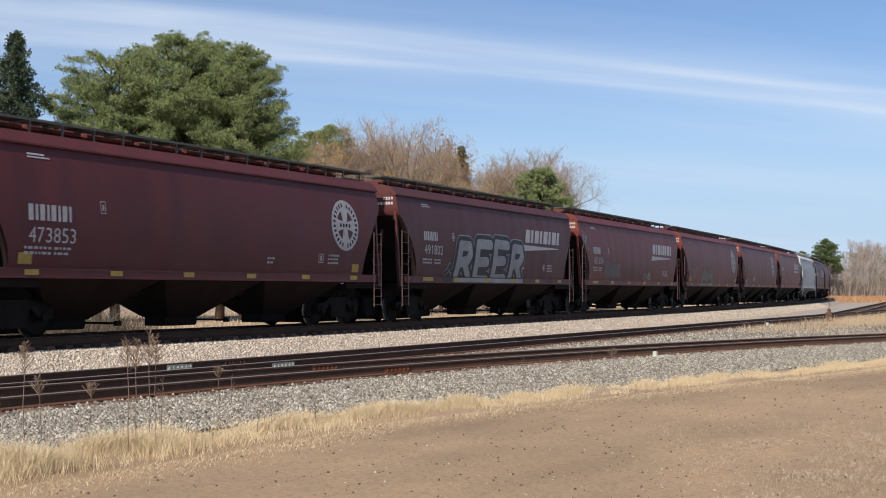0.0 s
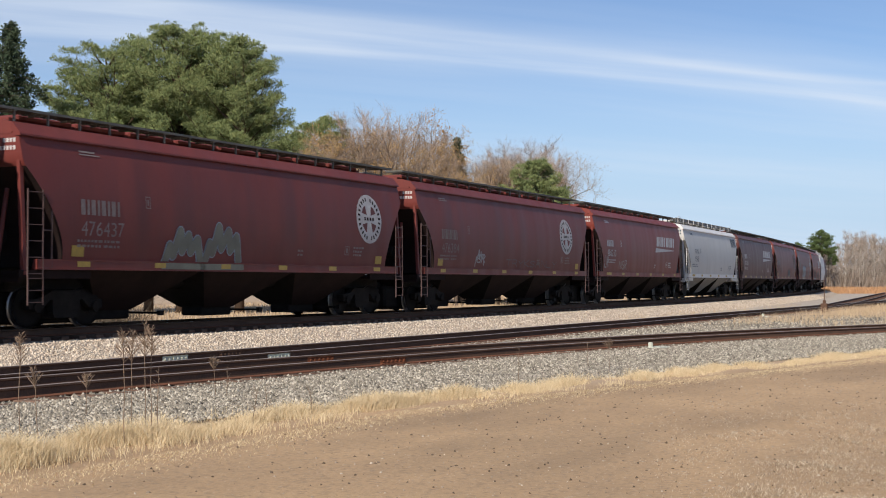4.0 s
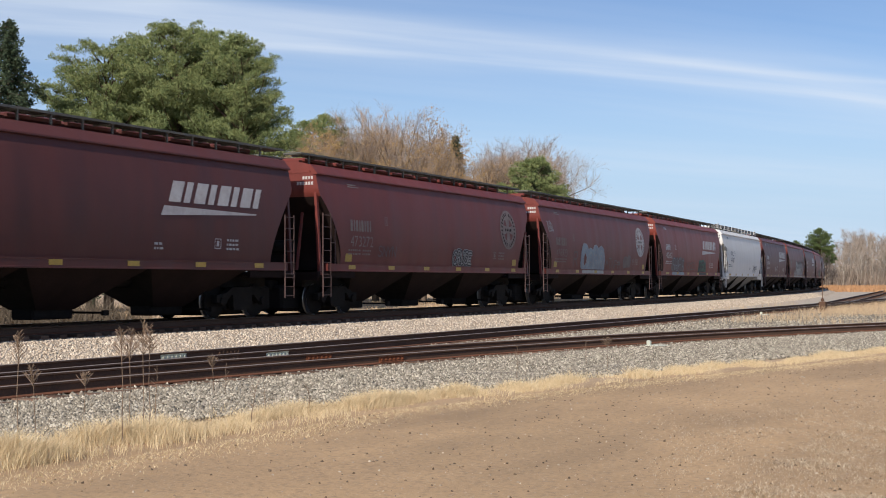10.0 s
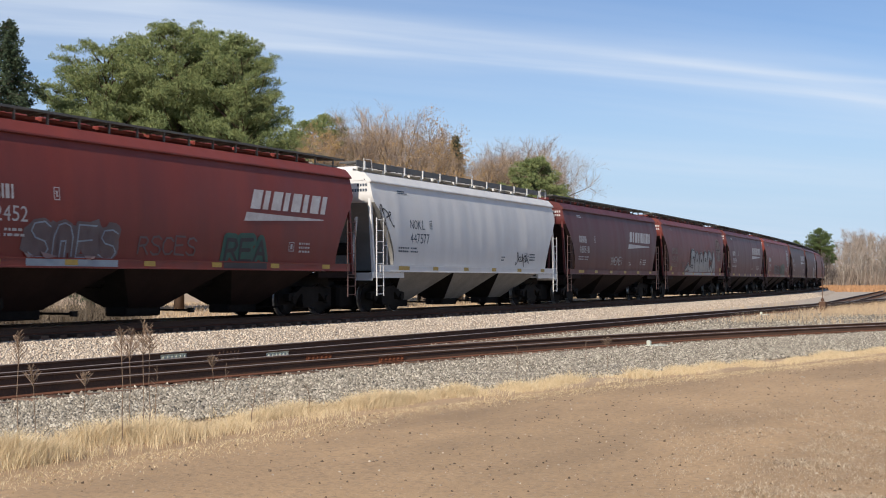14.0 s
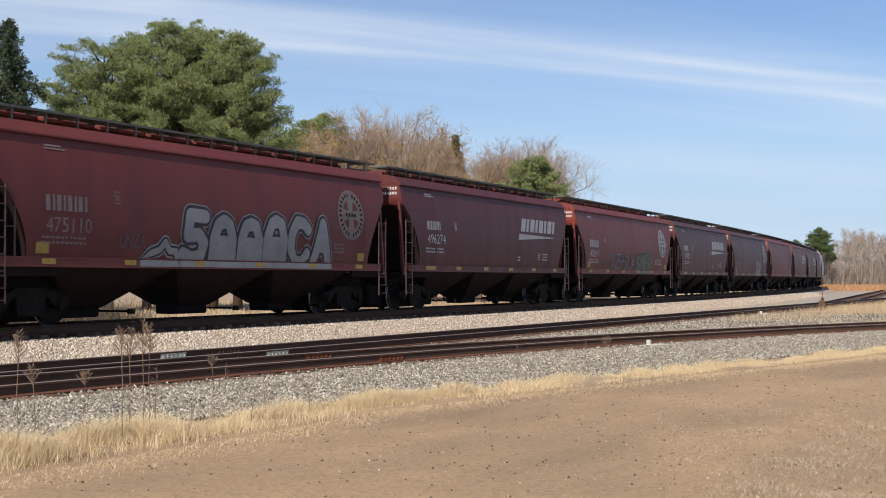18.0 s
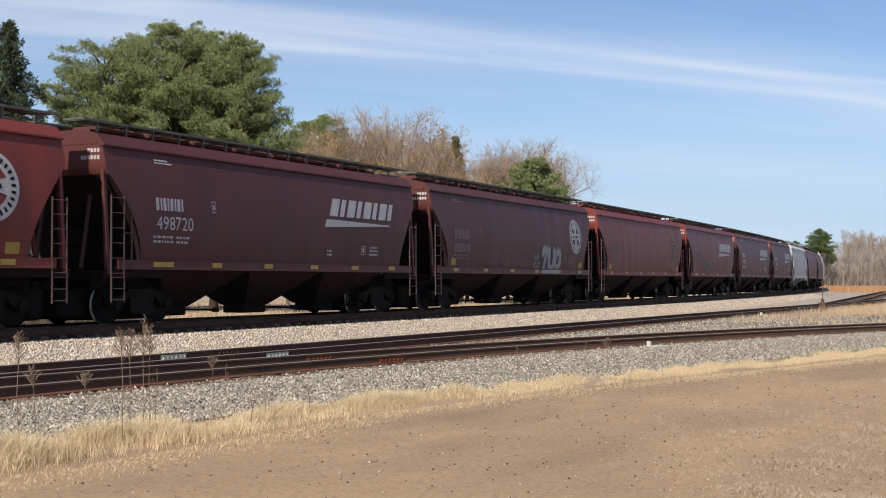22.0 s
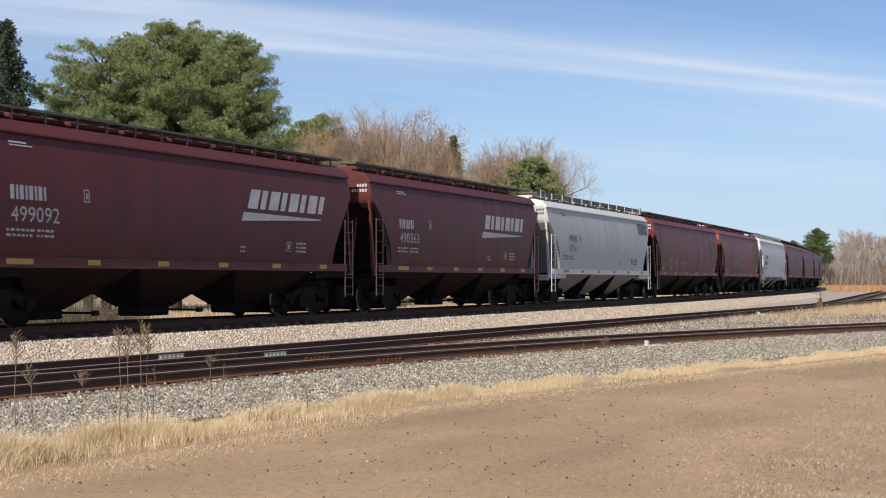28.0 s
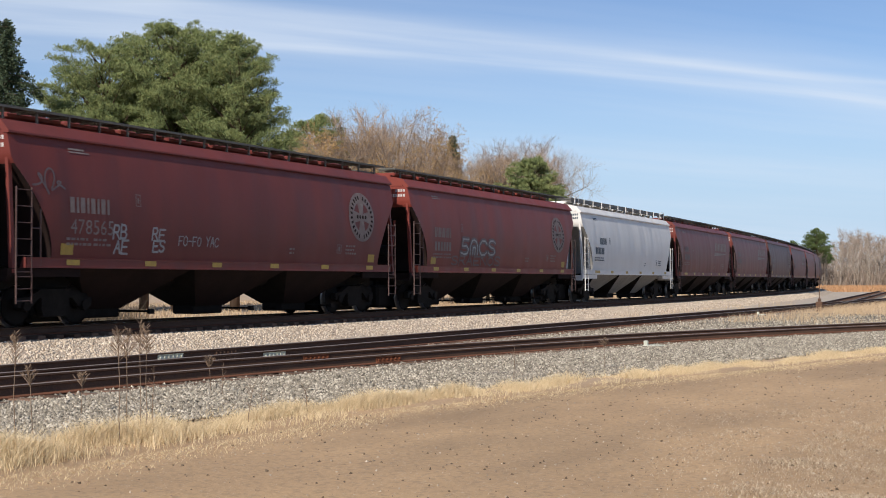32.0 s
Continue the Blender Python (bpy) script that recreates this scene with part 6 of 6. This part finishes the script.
# paint, kind, number, lettering, logo, extra markings
CARS = [
    (MAROON, "smooth", "", "bright", "emblem", ()),
    (DARK_MAROON, "smooth", "473853", "bright", "emblem", ()),
    (BROWN, "smooth", "491802", "bright", "swoosh", (("word", 3.75, 1.42, 6.3, 1.3, "REER", ((SPRAY_WHITE, 0.76), (SPRAY_DARK, 0.68), (SPRAY_SILVER, 0.36)), 0.25, 0.32), ("word", 2.9, 1.36, 1.0, 0.55, "~", ((SPRAY_WHITE, 0.16), (SPRAY_DARK, 0.10)))), ),
    (MAROON, "smooth", "481154", "bright", "swoosh", (("blob", 3.2, 1.55, 2.4, 0.85, SPRAY_FAINT, None), ("word", 5.9, 1.62, 3.4, 0.48, "SNUNYN^", ((SPRAY_FAINT, 0.045), )), ("word", 9.6, 1.56, 1.4, 0.28, "TENNO", ((SPRAY_WHITE, 0.035), )), ("tag", 0.3, 2.9, 0.55, 0.8, SPRAY_WHITE))),
    (MAROON, "smooth", "476437", "dull", "emblem", (("word", 4.3, 1.46, 1.7, 0.85, "^", ((SPRAY_BLUE, 0.30), (SPRAY_PALE, 0.24))), ("word", 5.8, 1.46, 1.8, 0.95, "^", ((SPRAY_BLUE, 0.30), (SPRAY_PALE, 0.24))))),
    (MAROON, "smooth", "476384", "dull", "emblem", (("word", 4.3, 1.56, 0.95, 0.6, "^", ((SPRAY_WHITE, 0.06), )), ("word", 4.5, 1.70, 0.8, 0.3, "SR", ((SPRAY_WHITE, 0.05), )), ("word", 7.2, 1.60, 5.5, 0.26, "TRYKSANLY", ((SPRAY_FAINT, 0.035), )))),
    (RED, "smooth", "486210", "bright", "swoosh", (("word", 1.15, 1.72, 0.6, 0.55, "LN", ((SPRAY_WHITE, 0.05), )), ("word", 3.5, 1.62, 1.3, 0.42, "NSR", ((SPRAY_WHITE, 0.035), )))),
    (GREY, "railed", "9565", "blue", "blocks", ()),
    (BROWN, "smooth", "491453", "bright", "swoosh", ()),
    (MAROON, "smooth", "473272", "dull", "emblem_dull", (("word", 8.7, 1.58, 1.5, 0.42, "CRUSE", ((SPRAY_WHITE, 0.20), (SPRAY_DARK, 0.15), (SPRAY_WHITE, 0.05))), ("word", 3.3, 1.75, 1.2, 0.32, "SNYN", ((SPRAY_FAINT, 0.04), )))),
    (MAROON, "smooth", "476923", "dull", "emblem", (("word", 4.9, 1.45, 3.1, 0.95, "Cnnn", ((SPRAY_WHITE, 0.46), (SPRAY_BLUE, 0.38), (SPRAY_WHITE, 0.045)), 0.05, 0.14), ("word", 0.75, 3.05, 0.62, 0.42, "ZEKO", ((SPRAY_WHITE, 0.035), ), -0.5), ("word", 3.7, 1.62, 0.7, 0.7, "R", ((SPRAY_FAINT, 0.06), )), ("word", 8.3, 1.58, 2.4, 0.42, "^TNP^", ((SPRAY_FAINT, 0.045), )), ("blob", 11.2, 1.55, 1.2, 0.7, SPRAY_FAINT, None))),
    (RED, "smooth", "482452", "bright", "swoosh", (("blob", 2.9, 1.45, 2.9, 0.9, SPRAY_FAINT, None), ("word", 2.95, 1.5, 2.8, 0.75, "SnES", ((SPRAY_FAINT, 0.16), (SPRAY_BLUE, 0.035))), ("word", 9.7, 1.50, 1.9, 0.62, "REA", ((SPRAY_GREEN, 0.36), (SPRAY_DARK, 0.10))), ("word", 6.4, 1.62, 2.2, 0.42, "RSCES", ((SPRAY_FAINT, 0.05), )))),
    (WHITE, "railed", "447577", "blue", "none", (("tag", 0.3, 2.7, 0.8, 0.7, SPRAY_DARK), ("tag", 11.3, 1.6, 1.3, 0.5, SPRAY_DARK))),
    (DARK_MAROON, "smooth", "488818", "bright", "swoosh", (("word", 6.1, 1.74, 2.0, 0.36, "TMEMEI", ((SPRAY_WHITE, 0.05), ), 0.3, 0.05), )),
    (MAROON, "smooth", "475110", "dull", "emblem_dull", (("word", 6.0, 1.48, 7.0, 1.15, "5nnnCA", ((SPRAY_WHITE, 0.56), (SPRAY_DARK, 0.50), (SPRAY_SILVER, 0.34)), 0.05, 0.32), ("word", 4.6, 1.36, 1.5, 0.6, "~", ((SPRAY_WHITE, 0.34), (SPRAY_DARK, 0.26), (SPRAY_SILVER, 0.16))), ("word", 3.9, 1.75, 0.9, 0.3, "UNZA", ((SPRAY_FAINT, 0.035), )))),
    (DARK_MAROON, "smooth", "496274", "bright", "swoosh", ()),
    (RED, "smooth", "478971", "bright", "emblem", (("word", 4.9, 1.55, 3.7, 0.66, "KOZER+SOLO=", ((SPRAY_FAINT, 0.13), (SPRAY_WHITE, 0.045))), ("word", 9.0, 1.47, 2.9, 0.72, "SMER", ((SPRAY_PALE, 0.38), (SPRAY_GREEN, 0.31), (SPRAY_PALE, 0.17)), 0.0, 0.2), ("word", 2.9, 1.62, 1.9, 0.24, "PUZZAPEILA", ((SPRAY_FAINT, 0.04), )))),
    (BROWN, "smooth", "498720", "bright", "swoosh", ()),
    (BROWN, "smooth", "", "dull", "emblem", (("word", 9.9, 1.50, 2.2, 0.78, "7UO", ((SPRAY_WHITE, 0.42), (SPRAY_DARK, 0.37), (SPRAY_SILVER, 0.29)), 0.1, 0.25), ("word", 9.2, 1.82, 0.45, 0.25, "RIP", ((SPRAY_WHITE, 0.03), )), ("word", 9.1, 1.54, 0.75, 0.2, "CUT", ((SPRAY_WHITE, 0.03), )))),
    (RED, "smooth", "478233", "dull", "emblem_dull", ()),
    (MAROON, "smooth", "477516", "dull", "swoosh", (("word", 3.9, 1.55, 2.7, 0.75, "^^", ((SPRAY_FAINT, 0.14), (SPRAY_BLUE, 0.05))), )),
    (DARK_MAROON, "smooth", "499092", "bright", "swoosh", ()),
    (DARK_MAROON, "smooth", "490363", "bright", "swoosh", ()),
    (GREY, "railed", "9714", "blue", "blocks", ()),
    (MAROON, "smooth", "478565", "dull", "emblem_dull", (("word", 2.95, 1.95, 0.5, 0.3, "RB", ((SPRAY_WHITE, 0.05), )), ("word", 3.0, 1.62, 0.5, 0.3, "AE", ((SPRAY_WHITE, 0.05), )), ("word", 4.3, 1.95, 0.5, 0.28, "RE", ((SPRAY_WHITE, 0.05), )), ("word", 4.35, 1.68, 0.45, 0.25, "ES", ((SPRAY_WHITE, 0.05), )), ("word", 5.3, 1.85, 1.6, 0.24, "FO-FO YAC", ((SPRAY_WHITE, 0.03), )), ("tag", 0.6, 2.8, 0.8, 0.6, SPRAY_FAINT))),
    (RED, "smooth", "", "dull", "emblem_dull", (("word", 3.6, 1.95, 3.2, 0.55, "5nCS", ((SPRAY_FAINT, 0.20), (SPRAY_WHITE, 0.06))), ("word", 2.9, 1.56, 4.4, 0.32, "SRAENOS", ((SPRAY_FAINT, 0.06), )))),
    (WHITE, "railed", "", "blue", "none", ()),
    (MAROON, "smooth", "", "faint", "swoosh", ()),
    (MAROON, "smooth", "", "faint", "swoosh", ()),
    (BROWN, "smooth", "", "faint", "emblem_dull", ()),
    (MAROON, "smooth", "", "faint", "swoosh", ()),
    (RED, "smooth", "", "faint", "emblem_dull", ()),
    (MAROON, "smooth", "", "faint", "swoosh", ()),
    (BROWN, "smooth", "", "faint", "swoosh", ()),
]
PAINT_WORDS = {"maroon_paint": "maroon", "dark_maroon_paint": "dark maroon", "oxide_red_paint": "oxide-red", "dull_brown_paint": "dull brown", "light_grey_paint": "light grey", "white_paint": "white"}


def dress(car, length, spec, seed):
    paint, kind, number, lettering, logo, extras = spec
    xb = length / 2 - 0.62
    mat = {"bright": DECAL_WHITE, "dull": DECAL_DULL, "faint": SPRAY_FAINT, "blue": DECAL_BLUE}[lettering]
    w = 0.17 * max(len(number), 4)
    owner = {"447577": "NOKL", "9714": "WRWK", "9565": "WRWK"}.get(number)
    left = -xb + (2.3 if kind == "railed" else 1.6)
    low = 0.2 if logo.startswith("emblem") else 0.0
    if owner:
        number_part(owner, left, 2.68, 0.30, 1.12, mat, car, "letter")
    else:
        for polys in blocks_apart(left, 2.68 - low, 1.30 if low else 1.05, 0.34 if low else 0.30, 4, 0.0, 0.27):
            flat_part("mark_block", polys, mat, car)
    if number:
        number_part(number, left, 2.22 - low, 0.32, 0.235 * len(number), mat, car)
    else:
        for k in range(6):
            flat_part("number_bar", [rect(-xb + 1.6 + 0.225 * k, 2.22 - low, -xb + 1.76 + 0.225 * k, 2.53 - low)], mat, car)
    small_print(car, xb, low, DECAL_BLUE if kind == "railed" else (DECAL_DULL if lettering != "bright" else DECAL_WHITE), seed)
    if logo.startswith("emblem"):
        emblem(car, xb, DECAL_WHITE if logo == "emblem" else DECAL_DULL, 2.9 if number == "476384" else 2.15)
    elif logo == "swoosh":
        swoosh(car, xb, DECAL_WHITE if lettering in ("bright", "dull") else DECAL_DULL)
    elif logo == "blocks":
        for polys in blocks_apart(xb - 1.95, 3.35, 1.65, 0.56, 4, 0.0, 0.30):
            flat_part("logo_block", polys, DECAL_BLUE, car, "dark blue block of the logo")
    for k, ex in enumerate(extras):
        if ex[0] == "tag":
            tag_lines(car, -xb + ex[1], ex[2], ex[3], ex[4], ex[5], seed * 7 + k)
        elif ex[0] == "word":
            sprayed(car, -xb + ex[1], ex[2], ex[3], ex[4], ex[5], ex[6], seed * 7 + k, *ex[7:])
        else:
            scribble(car, -xb + ex[1], ex[2], ex[3], ex[4], ex[5], seed * 7 + k, ex[6])
    reflectors(car, xb, logo.startswith("emblem"))
    g = Geo()
    for row, count, z in ((0.095, 4, 3.93), (0.095, 6, 3.77)):      # marks on the end sheet
        for k in range(count):
            y = -1.28 + row * k
            g.add([(-xb - 0.004, y, z), (-xb - 0.004, y + 0.065, z), (-xb - 0.004, y + 0.065, z + 0.09), (-xb - 0.004, y, z + 0.09)], [(3, 2, 1, 0)])
    tagged(part("end_stencil", g.mesh("end_stencil", mat if kind == "railed" else DECAL_WHITE, normals=False), None, car), kind="stuff")
    logo_word = {"emblem": "a white round emblem", "emblem_dull": "a faded round emblem", "swoosh": "a slanted white logo", "blocks": "a dark blue logo", "none": "black lettering"}[logo]
    tail = " and graffiti" if any(e[0] != "tag" and (e[0] != "word" or len(e[6]) > 1) for e in extras) else (" and sprayed tags" if extras else "")
    tagged(car, PAINT_WORDS[paint.name] + " hopper car with " + logo_word + tail, "rail car", "cars of the grain train")


def build_train():
    templates, cars = {}, []
    for k, spec in enumerate(CARS):
        length = GAPS[k + 1] - GAPS[k]
        size = round(length * 2) / 2
        size = min(size, length + 0.2)
        key = (spec[0].name, spec[1], round(length * 2))
        if key in templates:
            car = copy_thing(templates[key][0], Matrix())
            size = templates[key][1]
        else:
            car = hopper_car(size, spec[0], spec[1])
            templates[key] = (car, size)
        cars.append((car, (GAPS[k] + GAPS[k + 1]) / 2, size))
    for k, (car, _, size) in enumerate(cars):
        dress(car, size, CARS[k], k)
    return cars


train = build_train()


# ---- what moves ----
def motions():
    for car, at, _ in train:
        rows = []
        t = 0.0
        while t < 32.01:
            x, y, th = main_at(at - run(t))
            rows.append((t, pose(x, y, Z_MAIN, 0, 0, math.degrees(th))))
            t += 0.5
        walk(car, rows)
    # all wheels turn alike: one leading and one trailing wheelset give their turning to the rest
    first = {}
    for car, _, _ in train:
        for o in car.children_recursive:
            if o.name.startswith("wheelset"):
                key = round(o.location.x, 2)
                if key not in first:
                    x = o.location.x
                    rows = [(f / 30, pose(x, 0, R_WHEEL, 0, math.degrees(-run(f / 30) / R_WHEEL), 0)) for f in range(0, 961)]
                    walk(o, rows)
                    first[key] = o.animation_data
                else:
                    o.rotation_mode = "QUATERNION"
                    o.animation_data_create()
                    o.animation_data.action = first[key].action
                    o.animation_data.action_slot = first[key].action_slot


motions()
